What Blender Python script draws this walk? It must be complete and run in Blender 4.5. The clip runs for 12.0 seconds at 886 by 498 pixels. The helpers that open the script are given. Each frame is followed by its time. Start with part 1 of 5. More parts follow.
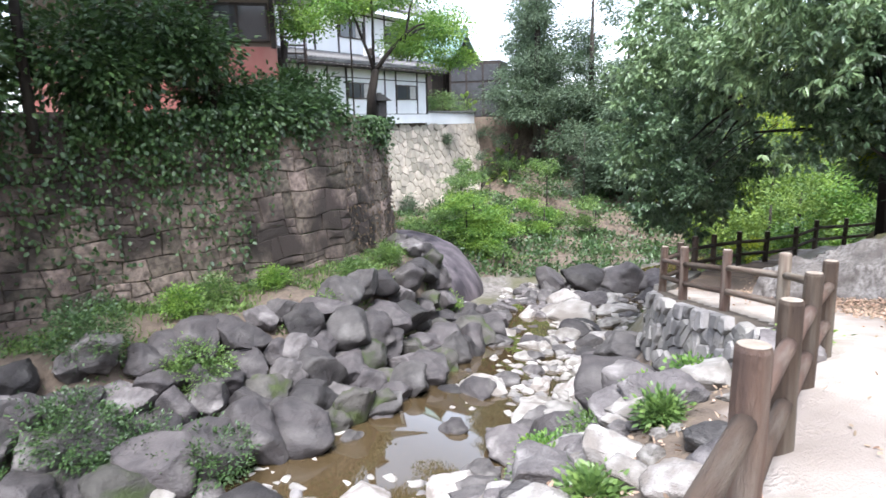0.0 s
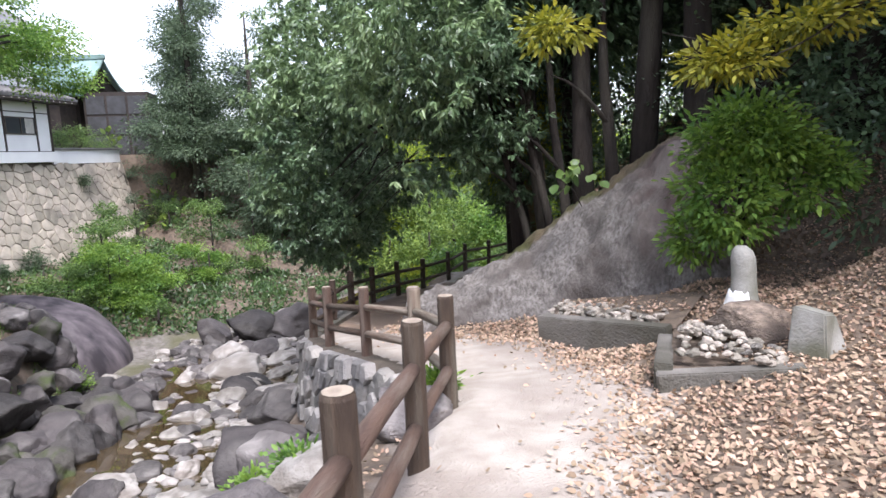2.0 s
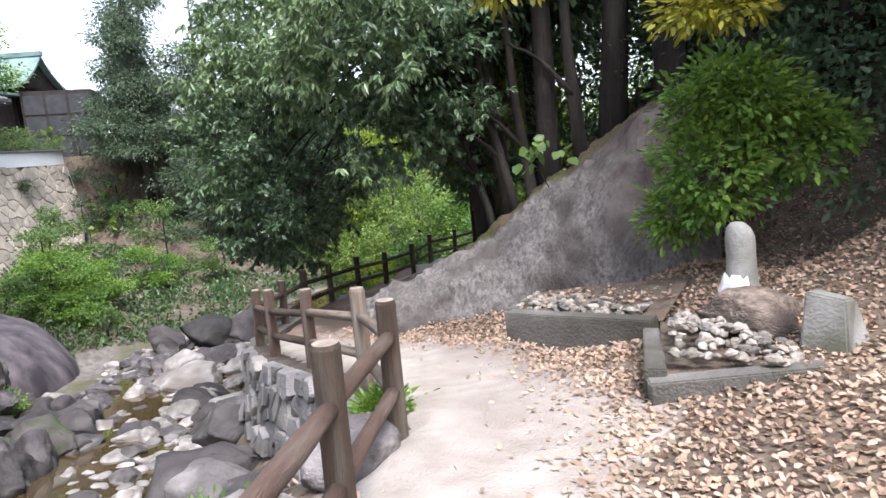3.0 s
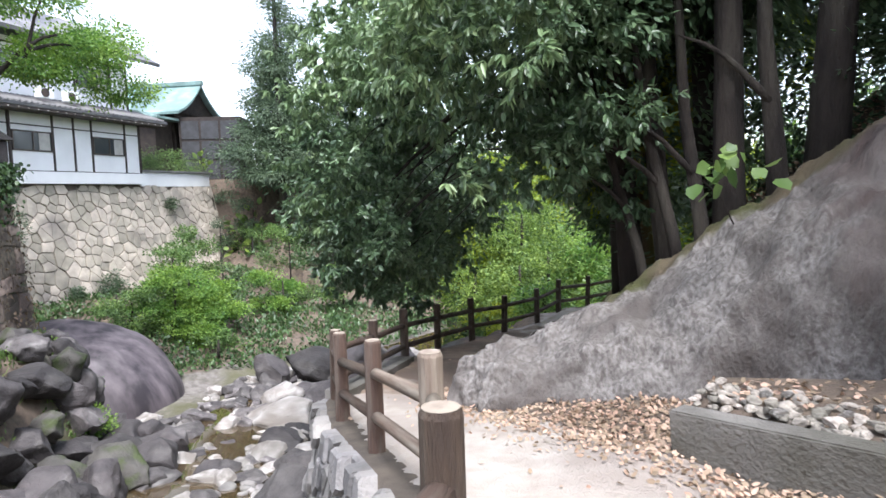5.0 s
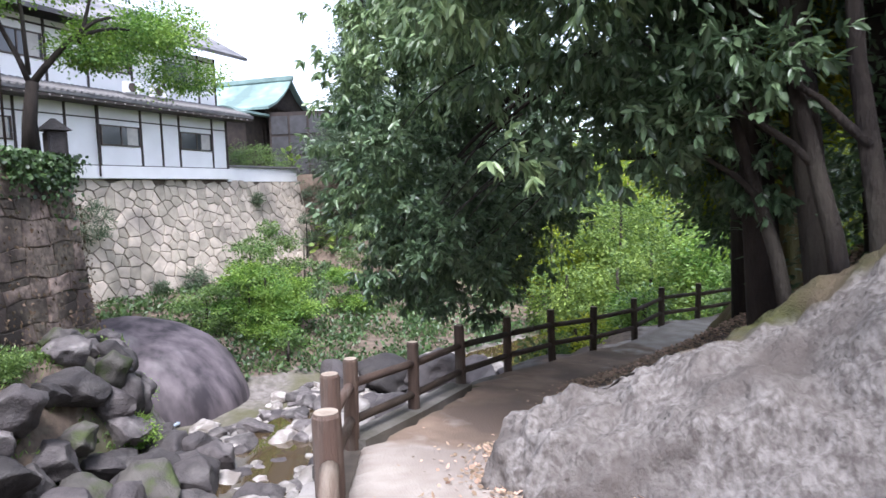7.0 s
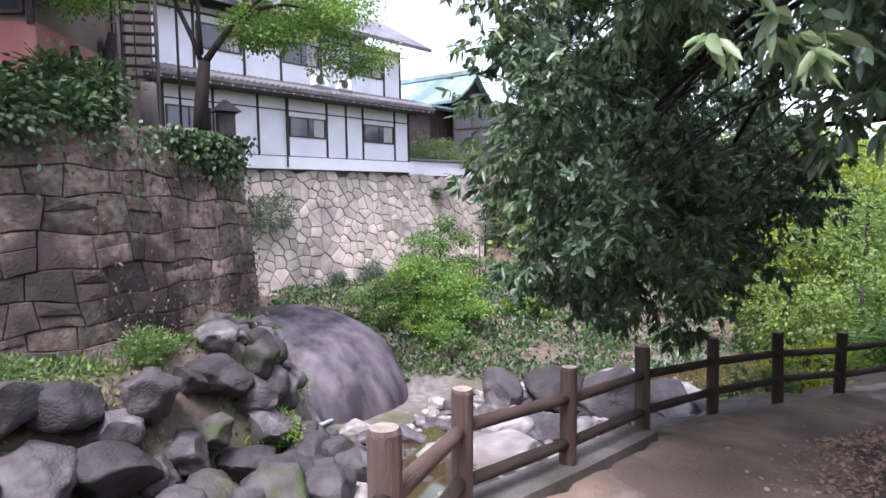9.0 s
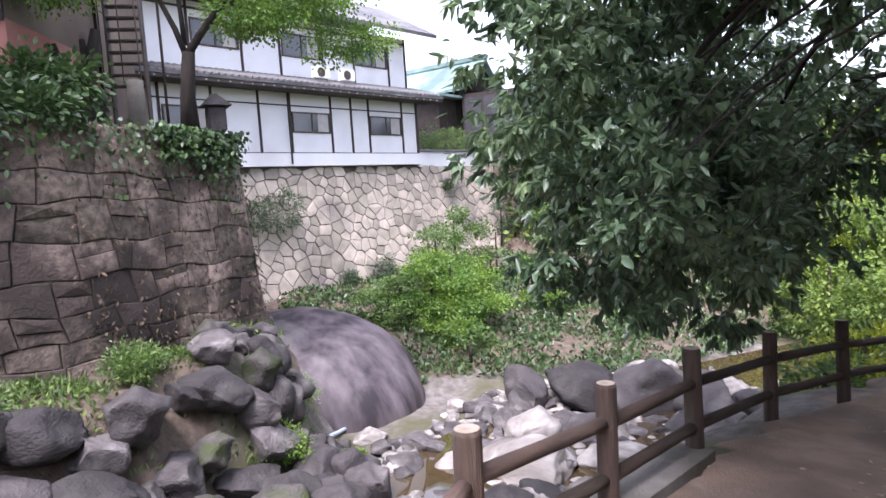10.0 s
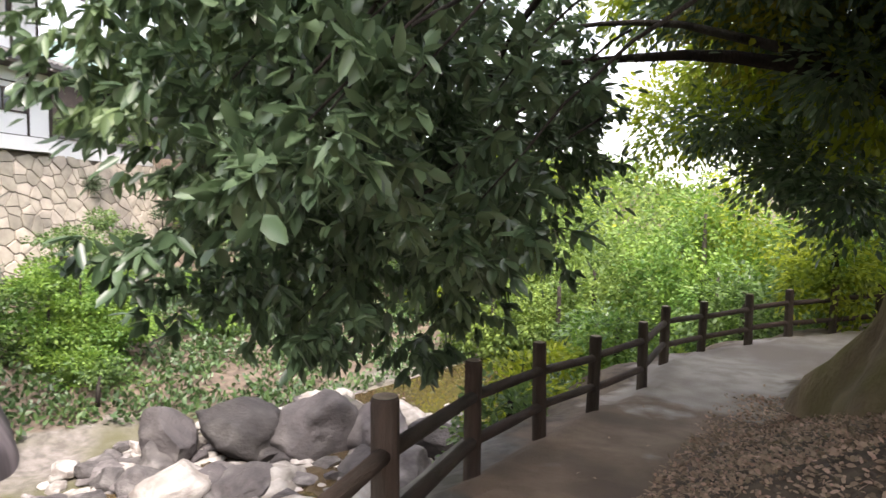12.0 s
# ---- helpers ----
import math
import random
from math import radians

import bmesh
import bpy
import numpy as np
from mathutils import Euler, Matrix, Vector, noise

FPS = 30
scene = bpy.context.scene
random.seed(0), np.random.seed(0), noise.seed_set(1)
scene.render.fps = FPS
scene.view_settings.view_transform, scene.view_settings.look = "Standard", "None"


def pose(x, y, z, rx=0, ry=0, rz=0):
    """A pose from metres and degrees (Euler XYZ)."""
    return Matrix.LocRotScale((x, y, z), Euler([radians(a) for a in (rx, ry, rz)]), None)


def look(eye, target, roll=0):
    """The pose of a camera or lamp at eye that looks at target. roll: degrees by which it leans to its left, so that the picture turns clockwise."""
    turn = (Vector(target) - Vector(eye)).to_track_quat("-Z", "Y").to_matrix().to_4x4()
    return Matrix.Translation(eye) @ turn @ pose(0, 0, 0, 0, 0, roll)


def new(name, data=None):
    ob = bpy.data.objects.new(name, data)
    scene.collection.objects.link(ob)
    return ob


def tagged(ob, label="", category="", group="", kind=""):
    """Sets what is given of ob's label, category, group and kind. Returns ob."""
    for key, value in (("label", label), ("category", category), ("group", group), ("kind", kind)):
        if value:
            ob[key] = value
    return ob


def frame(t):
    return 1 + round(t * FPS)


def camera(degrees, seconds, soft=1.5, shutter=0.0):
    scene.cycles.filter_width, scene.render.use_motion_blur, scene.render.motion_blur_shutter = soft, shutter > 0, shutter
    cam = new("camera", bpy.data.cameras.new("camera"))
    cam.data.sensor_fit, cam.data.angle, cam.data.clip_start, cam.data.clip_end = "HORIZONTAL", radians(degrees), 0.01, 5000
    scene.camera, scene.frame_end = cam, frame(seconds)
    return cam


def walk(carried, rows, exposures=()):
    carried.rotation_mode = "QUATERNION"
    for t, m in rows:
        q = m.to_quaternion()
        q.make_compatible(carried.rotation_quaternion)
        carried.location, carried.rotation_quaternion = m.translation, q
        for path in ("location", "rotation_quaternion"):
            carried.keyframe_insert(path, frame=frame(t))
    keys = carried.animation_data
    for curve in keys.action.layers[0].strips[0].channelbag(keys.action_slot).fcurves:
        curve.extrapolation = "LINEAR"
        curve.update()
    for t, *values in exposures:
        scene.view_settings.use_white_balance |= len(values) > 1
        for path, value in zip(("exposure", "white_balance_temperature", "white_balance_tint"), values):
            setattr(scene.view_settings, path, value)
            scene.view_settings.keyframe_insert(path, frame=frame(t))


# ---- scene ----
cam = camera(70.2, 12.0, 1.5, 0.2)
PATH = [
    (0, (1.935, -5.491, 2.247), (0.416, -4.251, 1.852), -1.4),
    (0.5, (1.865, -4.958, 2.146), (0.463, -3.572, 1.811), -2.3),
    (1, (1.807, -4.535, 2.097), (0.616, -2.967, 1.748), -2.8),
    (1.5, (1.721, -3.996, 2.073), (0.801, -2.256, 1.72), -3.4),
    (2, (1.679, -3.467, 2.012), (0.912, -1.646, 1.707), -2.1),
    (2.5, (1.583, -2.997, 1.941), (0.856, -1.157, 1.646), -1.3),
    (3, (1.484, -2.407, 1.842), (0.804, -0.557, 1.503), -4.3),
    (3.5, (1.286, -1.888, 1.734), (0.528, -0.073, 1.37), -3.2),
    (5.3, (0.526, 0.168, 1.439), (-0.592, 1.822, 1.306), -2.3),
    (5.5, (0.454, 0.388, 1.469), (-0.705, 2.014, 1.36), -2.7),
    (6, (0.232, 0.872, 1.405), (-0.989, 2.451, 1.274), -1.5),
    (6.5, (0.064, 1.445, 1.37), (-1.155, 3.019, 1.185), -1.5),
    (8.5, (-1.206, 3.487, 0.983), (-2.88, 4.577, 0.873), -1.1),
    (9, (-1.617, 3.88, 0.894), (-3.305, 4.941, 0.731), -0.8),
    (9.5, (-2.093, 4.271, 0.811), (-3.781, 5.318, 0.583), -4.5),
    (10, (-2.476, 4.589, 0.795), (-4.192, 5.6, 0.612), -3.6),
    (10.5, (-2.814, 4.959, 0.666), (-4.56, 5.935, 0.64), -5.5),
    (11, (-3.312, 5.484, 0.434), (-4.974, 6.595, 0.454), -3.1),
    (11.5, (-3.699, 5.979, 0.432), (-4.986, 7.507, 0.343), -0.9),
    (12, (-4.068, 6.43, 0.315), (-5.096, 8.141, 0.184), 1.0),
]
walk(cam, [(t, look(eye, target, roll)) for t, eye, target, roll in PATH], [(0, 1.7, 5950, 12), (2, 1.28, 6100, 16), (5.5, 1.52, 5950, 12), (9, 1.47, 5850, 27), (10.5, 1.65, 6100, 22), (11.3, 1.5, 6450, 16), (12, 1.85, 6900, 17)])

# ---- light ----
world = bpy.data.worlds.new("sky")
scene.world = world
world.use_nodes = True
wn, wl = world.node_tree.nodes, world.node_tree.links
sky = wn.new("ShaderNodeTexSky")
sky.sky_type = "NISHITA"
sky.sun_disc = False
sky.sun_elevation, sky.sun_rotation = radians(62), radians(138)
sky.air_density, sky.dust_density, sky.ozone_density = 1.0, 1.5, 1.5
pale = wn.new("ShaderNodeHueSaturation")
pale.inputs["Saturation"].default_value = 0.4
wl.new(sky.outputs["Color"], pale.inputs["Color"])
wl.new(pale.outputs["Color"], wn["Background"].inputs["Color"])
wn["Background"].inputs["Strength"].default_value = 0.17
sun = new("sun", bpy.data.lights.new("sun", "SUN"))
sun.data.energy, sun.data.angle, sun.data.color = 2.4, radians(25), (1.0, 0.97, 0.94)
sun.matrix_world = look((22, -24.5, 62), (0, 0, 0))

# ---- materials ----


def mat(name, c1, c2, scale=3.0, rough=0.8, bump=0.3, c3=None, scale3=0.6, fine=40.0, rnd=0.0, island=0.0, thin=0.0, spec=0.4, metal=0.0, stretch=(1, 1, 1), edge=(0.4, 0.62)):
    """A surface of two colours mottled at `scale`, blotched with c3 at `scale3`, with fine relief; rnd and island vary piece from piece."""
    m = bpy.data.materials.new(name)
    m.use_nodes = True
    n, l = m.node_tree.nodes, m.node_tree.links
    b = n["Principled BSDF"]
    b.inputs["Roughness"].default_value, b.inputs["Metallic"].default_value = rough, metal
    b.inputs["Specular IOR Level"].default_value = spec
    co = n.new("ShaderNodeTexCoord")
    mp = n.new("ShaderNodeMapping")
    mp.inputs["Scale"].default_value = stretch
    l.new(co.outputs["Object"], mp.inputs["Vector"])
    def noise_at(k, detail=6.0):
        t = n.new("ShaderNodeTexNoise")
        t.inputs["Scale"].default_value, t.inputs["Detail"].default_value = k, detail
        l.new(mp.outputs["Vector"], t.inputs["Vector"])
        return t.outputs["Fac"]
    def ramp(fac, lo, hi):
        r = n.new("ShaderNodeMapRange")
        r.inputs["From Min"].default_value, r.inputs["From Max"].default_value = lo, hi
        l.new(fac, r.inputs["Value"])
        return r.outputs["Result"]
    def mix(fac, a, c):
        x = n.new("ShaderNodeMix")
        x.data_type = "RGBA"
        l.new(fac, x.inputs["Factor"])
        for sock, v in ((x.inputs["A"], a), (x.inputs["B"], c)):
            if isinstance(v, tuple):
                sock.default_value = (*v, 1)
            else:
                l.new(v, sock)
        return x.outputs["Result"]
    col = mix(ramp(noise_at(scale), 0.35, 0.65), c1, c2)
    if c3:
        col = mix(ramp(noise_at(scale3, 8.0), *edge), col, c3)
    if rnd or island:
        hs = n.new("ShaderNodeHueSaturation")
        if island:
            src = n.new("ShaderNodeNewGeometry").outputs["Random Per Island"]
        else:
            src = n.new("ShaderNodeObjectInfo").outputs["Random"]
        k = rnd or island
        r = n.new("ShaderNodeMapRange")
        r.inputs["To Min"].default_value, r.inputs["To Max"].default_value = 1 - k, 1 + k
        l.new(src, r.inputs["Value"])
        l.new(r.outputs["Result"], hs.inputs["Value"])
        hv = n.new("ShaderNodeMapRange")
        hv.inputs["To Min"].default_value, hv.inputs["To Max"].default_value = 0.5 + 0.035 * k, 0.5 - 0.035 * k
        l.new(src, hv.inputs["Value"])
        l.new(hv.outputs["Result"], hs.inputs["Hue"])
        l.new(col, hs.inputs["Color"])
        col = hs.outputs["Color"]
    l.new(col, b.inputs["Base Color"])
    if bump:
        bp = n.new("ShaderNodeBump")
        bp.inputs["Strength"].default_value, bp.inputs["Distance"].default_value = bump, 0.03
        l.new(noise_at(fine, 8.0), bp.inputs["Height"])
        l.new(bp.outputs["Normal"], b.inputs["Normal"])
    if thin:
        tr = n.new("ShaderNodeBsdfTranslucent")
        l.new(col, tr.inputs["Color"])
        ms = n.new("ShaderNodeMixShader")
        ms.inputs["Fac"].default_value = thin
        l.new(b.outputs["BSDF"], ms.inputs[1])
        l.new(tr.outputs["BSDF"], ms.inputs[2])
        l.new(ms.outputs["Shader"], n["Material Output"].inputs["Surface"])
    return m


def leafmat(name, c1, c2, thin=0.35, rough=0.42):
    return mat(name, c1, c2, scale=0.9, rough=rough, bump=0, island=0.45, thin=thin, spec=0.7)


M_SAND = mat("sand", (0.50, 0.45, 0.395), (0.37, 0.32, 0.27), 3.2, 0.95, 0.7, (0.29, 0.245, 0.21), 0.45, 45)
M_EARTH = mat("earth", (0.15, 0.112, 0.085), (0.082, 0.064, 0.05), 2.5, 0.95, 0.8, (0.17, 0.13, 0.095), 6.0, 30)
# path under the trees: browner earth, with their shade put into the colour
M_PATH_SHADE = mat("brown_earth_in_shade", (0.33, 0.242, 0.177), (0.235, 0.17, 0.125), 3.0, 0.95, 0.7, (0.155, 0.115, 0.088), 0.7, 40)
M_BED = mat("gravel_bed", (0.24, 0.215, 0.19), (0.13, 0.115, 0.10), 5.0, 0.9, 0.9, (0.10, 0.095, 0.05), 0.6, 25)
M_ROCK = mat("river_rock", (0.125, 0.112, 0.106), (0.062, 0.055, 0.054), 2.6, 0.82, 1.0, (0.25, 0.23, 0.215), 1.3, 12, rnd=0.35, edge=(0.5, 0.7))
M_ROCKD = mat("dark_rock", (0.072, 0.063, 0.061), (0.036, 0.032, 0.032), 2.4, 0.75, 1.0, (0.13, 0.118, 0.11), 1.2, 12, rnd=0.4, edge=(0.5, 0.7))
M_ROCKL = mat("pale_rock", (0.42, 0.39, 0.355), (0.28, 0.26, 0.24), 2.5, 0.85, 0.8, (0.20, 0.175, 0.15), 1.1, 14, rnd=0.25)
M_ROCKM = mat("mossy_rock", (0.10, 0.092, 0.08), (0.055, 0.05, 0.044), 2.0, 0.85, 1.0, (0.055, 0.07, 0.024), 1.2, 12, rnd=0.25, edge=(0.48, 0.62))
M_DOME = mat("stained_boulder", (0.155, 0.128, 0.135), (0.032, 0.026, 0.03), 7.0, 0.6, 0.5, (0.32, 0.30, 0.29), 1.1, 14, stretch=(1, 1, 0.1), edge=(0.6, 0.75))
M_OUTCROP_A = mat("lichened_outcrop", (0.25, 0.232, 0.213), (0.115, 0.10, 0.09), 20.0, 0.92, 1.0, (0.105, 0.09, 0.08), 1.2, 30, edge=(0.44, 0.62), stretch=(1, 1, 0.6))
M_STAIN = mat("iron_stained_rock", (0.115, 0.082, 0.072), (0.055, 0.042, 0.038), 4.0, 0.9, 1.0, (0.17, 0.145, 0.13), 1.2, 22, stretch=(1.5, 1.5, 0.35))
M_MOSS = mat("moss", (0.085, 0.09, 0.028), (0.05, 0.055, 0.02), 7.0, 1.0, 1.0, (0.12, 0.095, 0.06), 1.6, 60)
M_WALLD = mat("weathered_stone", (0.34, 0.268, 0.208), (0.13, 0.102, 0.082), 7.0, 0.92, 1.0, (0.06, 0.047, 0.039), 0.6, 18, rnd=0.42, edge=(0.43, 0.6))
M_MORTD = mat("dark_joint", (0.095, 0.075, 0.058), (0.05, 0.04, 0.032), 3, 1.0, 0.8, (0.05, 0.06, 0.025), 0.8, 20)
M_WALLL = mat("pale_stone", (0.50, 0.44, 0.355), (0.37, 0.325, 0.265), 2.4, 0.9, 0.6, (0.2, 0.18, 0.155), 0.45, 25, rnd=0.28, edge=(0.5, 0.7))
M_MORTL = mat("earth_joint", (0.13, 0.105, 0.08), (0.075, 0.062, 0.05), 3, 1.0, 0.5)
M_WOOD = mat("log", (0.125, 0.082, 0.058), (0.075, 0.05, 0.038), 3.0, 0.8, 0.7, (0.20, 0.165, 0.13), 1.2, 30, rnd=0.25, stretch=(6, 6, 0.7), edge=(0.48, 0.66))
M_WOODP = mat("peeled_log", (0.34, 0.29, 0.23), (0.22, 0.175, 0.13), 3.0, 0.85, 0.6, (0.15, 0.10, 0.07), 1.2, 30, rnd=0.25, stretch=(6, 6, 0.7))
# fence logs under the trees, their shade put into a darker colour
M_WOOD_SHADE = mat("shaded_log", (0.085, 0.058, 0.042), (0.05, 0.036, 0.028), 3.0, 0.85, 0.7, (0.13, 0.105, 0.08), 1.2, 30, rnd=0.25, stretch=(6, 6, 0.7), edge=(0.52, 0.68))
M_WOODTOP = mat("log_end", (0.36, 0.30, 0.235), (0.24, 0.19, 0.15), 14, 0.9, 0.4)
M_CONC = mat("concrete", (0.25, 0.232, 0.208), (0.165, 0.152, 0.136), 2.6, 0.92, 0.7, (0.09, 0.084, 0.066), 0.9, 35)
M_PLASTER = mat("white_plaster", (0.84, 0.84, 0.83), (0.77, 0.77, 0.76), 0.8, 0.85, 0.1, (0.58, 0.57, 0.55), 0.3, 20, edge=(0.55, 0.8))
M_TIMBER = mat("dark_timber", (0.05, 0.038, 0.03), (0.028, 0.022, 0.019), 3, 0.7, 0.3)
M_TILE = mat("grey_roof_tile", (0.15, 0.15, 0.155), (0.09, 0.09, 0.095), 2.0, 0.6, 0.3, (0.22, 0.21, 0.2), 0.8)
M_COPPER = mat("verdigris_copper", (0.30, 0.42, 0.39), (0.22, 0.33, 0.31), 1.5, 0.85, 0.3, (0.13, 0.19, 0.175), 0.5)
M_GLASS = mat("window_glass", (0.05, 0.055, 0.06), (0.04, 0.045, 0.05), 1, 0.08, 0, spec=0.8)
M_CURTAIN = mat("curtain", (0.5, 0.48, 0.44), (0.4, 0.38, 0.35), 3, 0.9, 0.1)
M_PINK = mat("faded_red_plaster", (0.33, 0.10, 0.085), (0.26, 0.085, 0.07), 1.2, 0.9, 0.2, (0.36, 0.18, 0.15), 0.5)
M_TAN = mat("brown_plaster", (0.25, 0.195, 0.15), (0.19, 0.145, 0.11), 0.9, 0.9, 0.2, (0.13, 0.10, 0.08), 0.4)
M_STEEL = mat("rusty_steel", (0.10, 0.075, 0.06), (0.06, 0.05, 0.045), 4, 0.6, 0.3, metal=0.5)
M_PIPE = mat("pale_blue_pipe", (0.55, 0.62, 0.70), (0.48, 0.55, 0.62), 4, 0.4, 0.05)
M_BARK = mat("bark", (0.037, 0.029, 0.023), (0.018, 0.014, 0.012), 3, 0.95, 1.0, (0.062, 0.054, 0.042), 1.1, 20, stretch=(2, 2, 0.5), edge=(0.5, 0.66))
M_STATUE = mat("granite", (0.36, 0.35, 0.32), (0.26, 0.25, 0.225), 3, 0.9, 0.4, (0.14, 0.14, 0.10), 2.0, 40)
M_PEBBLE = mat("cream_pebble", (0.38, 0.34, 0.285), (0.25, 0.222, 0.185), 2.0, 0.85, 0.3, (0.16, 0.14, 0.118), 0.9, 25, rnd=0.45, edge=(0.5, 0.7))
M_CLOTH = mat("white_cloth", (0.82, 0.82, 0.80), (0.74, 0.74, 0.72), 5, 0.95, 0.2)
M_LITTER = mat("dry_leaf", (0.52, 0.385, 0.275), (0.35, 0.24, 0.165), 1.0, 0.8, 0, island=0.45, thin=0.15)
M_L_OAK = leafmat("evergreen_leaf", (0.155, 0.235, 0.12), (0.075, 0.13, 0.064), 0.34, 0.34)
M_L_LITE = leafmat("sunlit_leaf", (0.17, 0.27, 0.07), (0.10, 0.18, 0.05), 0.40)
# lit copy of the evergreen leaf, with the sunlight in its colour
M_L_OAK_LIT = leafmat("sunlit_evergreen_leaf", (0.26, 0.36, 0.17), (0.14, 0.22, 0.10), 0.4, 0.38)
M_L_MAPLE = leafmat("maple_leaf", (0.22, 0.35, 0.055), (0.12, 0.25, 0.045), 0.45, 0.55)
M_L_CEDAR = leafmat("cedar_needles", (0.12, 0.17, 0.09), (0.075, 0.12, 0.065), 0.3, 0.6)
M_L_YELLOW = leafmat("yellowing_leaf", (0.36, 0.34, 0.03), (0.24, 0.27, 0.03), 0.45, 0.5)
M_L_IVY = leafmat("ivy_leaf", (0.075, 0.14, 0.04), (0.05, 0.10, 0.03), 0.25, 0.45)
# leaf with sun through it: the glow is in the yellow colour
M_L_GLOW = leafmat("sunlit_yellow_leaf", (0.36, 0.42, 0.035), (0.2, 0.29, 0.03), 0.6, 0.5)
M_L_DRY = leafmat("dry_vine", (0.16, 0.11, 0.06), (0.09, 0.065, 0.04), 0.25, 0.7)
M_L_FAR = leafmat("far_foliage", (0.23, 0.33, 0.06), (0.115, 0.2, 0.045), 0.45, 0.6)


def blend_by(name, base, other, attr):
    """The surface of base, giving way to other where the ground's own attribute says so, with a ragged edge."""
    m = base.copy()
    m.name = name
    n, l = m.node_tree.nodes, m.node_tree.links
    first = n["Material Output"].inputs["Surface"].links[0].from_socket
    b2 = n.new("ShaderNodeBsdfPrincipled")
    src = other.node_tree
    made = {}
    for k in src.nodes:
        if k.type in ("OUTPUT_MATERIAL",):
            continue
        q = b2 if k.type == "BSDF_PRINCIPLED" else n.new(k.bl_idname)
        made[k.name] = q
        if k.type == "MIX":
            q.data_type = k.data_type
        for i, s in enumerate(k.inputs):
            if s.type != "(-3.9, 13.4, 1.6, 0.6, 0.6, 0.4)], 80, 34R" and not s.is_linked:
                q.inputs[i].default_value = s.default_value
    for k in src.links:
        if k.from_node.name in made and k.to_node.name in made:
            i = [s.identifier for s in k.from_node.outputs].index(k.from_socket.identifier)
            j = [s.identifier for s in k.to_node.inputs].index(k.to_socket.identifier)
            l.new(made[k.from_node.name].outputs[i], made[k.to_node.name].inputs[j])
    at = n.new("ShaderNodeAttribute")
    at.attribute_name = attr
    no = n.new("ShaderNodeTexNoise")
    no.inputs["Scale"].default_value, no.inputs["Detail"].default_value = 1.6, 8.0
    co = n.new("ShaderNodeTexCoord")
    l.new(co.outputs["Object"], no.inputs["Vector"])
    ad = n.new("ShaderNodeMath")
    l.new(at.outputs["Fac"], ad.inputs[0])
    l.new(no.outputs["Fac"], ad.inputs[1])
    rg = n.new("ShaderNodeMapRange")
    rg.inputs["From Min"].default_value, rg.inputs["From Max"].default_value = 0.9, 1.1
    l.new(ad.outputs["Value"], rg.inputs["Value"])
    mx = n.new("ShaderNodeMixShader")
    l.new(rg.outputs["Result"], mx.inputs["Fac"])
    l.new(first, mx.inputs[1])
    l.new(b2.outputs["BSDF"], mx.inputs[2])
    l.new(mx.outputs["Shader"], n["Material Output"].inputs["Surface"])
    return m


M_GROUND = blend_by("ground_cover", blend_by("path_and_leaf_mould", blend_by("path", M_SAND, M_PATH_SHADE, "shady_brown"), M_EARTH, "mould"), M_BED, "gravel")
M_GRASS = leafmat("grass_blade", (0.14, 0.23, 0.05), (0.10, 0.17, 0.04), 0.35, 0.6)
M_OUTCROP = blend_by("mossy_outcrop", blend_by("stained_outcrop", M_OUTCROP_A, M_STAIN, "stain"), M_MOSS, "moss")

m = bpy.data.materials.new("stream_water")
m.use_nodes = True
b = m.node_tree.nodes["Principled BSDF"]
b.inputs["Base Color"].default_value = (0.075, 0.052, 0.025, 1)
b.inputs["IOR"].default_value, b.inputs["Coat Weight"].default_value, b.inputs["Coat Roughness"].default_value = 1.5, 1.0, 0.02
b.inputs["Roughness"].default_value, b.inputs["Specular IOR Level"].default_value = 0.03, 0.6
wt = m.node_tree.nodes.new("ShaderNodeTexNoise")
wt.inputs["Scale"].default_value = 5
bp = m.node_tree.nodes.new("ShaderNodeBump")
bp.inputs["Strength"].default_value, bp.inputs["Distance"].default_value = 0.12, 0.02
m.node_tree.links.new(wt.outputs["Fac"], bp.inputs["Height"])
m.node_tree.links.new(bp.outputs["Normal"], b.inputs["Normal"])
M_WATER = m

# ---- mesh helpers ----
rng = np.random.default_rng(7)


def finish(name, bm, material, parent=None, label="", smooth=False):
    me = bpy.data.meshes.new(name)
    bmesh.ops.recalc_face_normals(bm, faces=bm.faces[:])
    bm.to_mesh(me)
    bm.free()
    me.materials.append(material)
    if smooth:
        me.shade_smooth()
    ob = new(name, me)
    if parent:
        ob.parent = parent
    if label:
        ob["label"] = label
    return ob


def part(name, bm, material, parent, label="", smooth=False):
    """One mesh object under a thing or under a part."""
    return finish(name, bm, material, parent, label, smooth)


def raw(name, verts, faces, material, parent=None, smooth=False):
    """A mesh object straight from arrays."""
    me = bpy.data.meshes.new(name)
    verts, faces = np.asarray(verts, dtype=np.float32), np.asarray(faces, dtype=np.int32)
    k = faces.shape[1]
    me.vertices.add(len(verts))
    me.vertices.foreach_set("co", verts.ravel())
    me.loops.add(faces.size)
    me.loops.foreach_set("vertex_index", faces.ravel())
    me.polygons.add(len(faces))
    me.polygons.foreach_set("loop_start", np.arange(0, faces.size, k, dtype=np.int32))
    me.update(calc_edges=True)
    me.validate()
    me.materials.append(material)
    if smooth:
        me.shade_smooth()
    ob = new(name, me)
    if parent:
        ob.parent = parent
    return ob


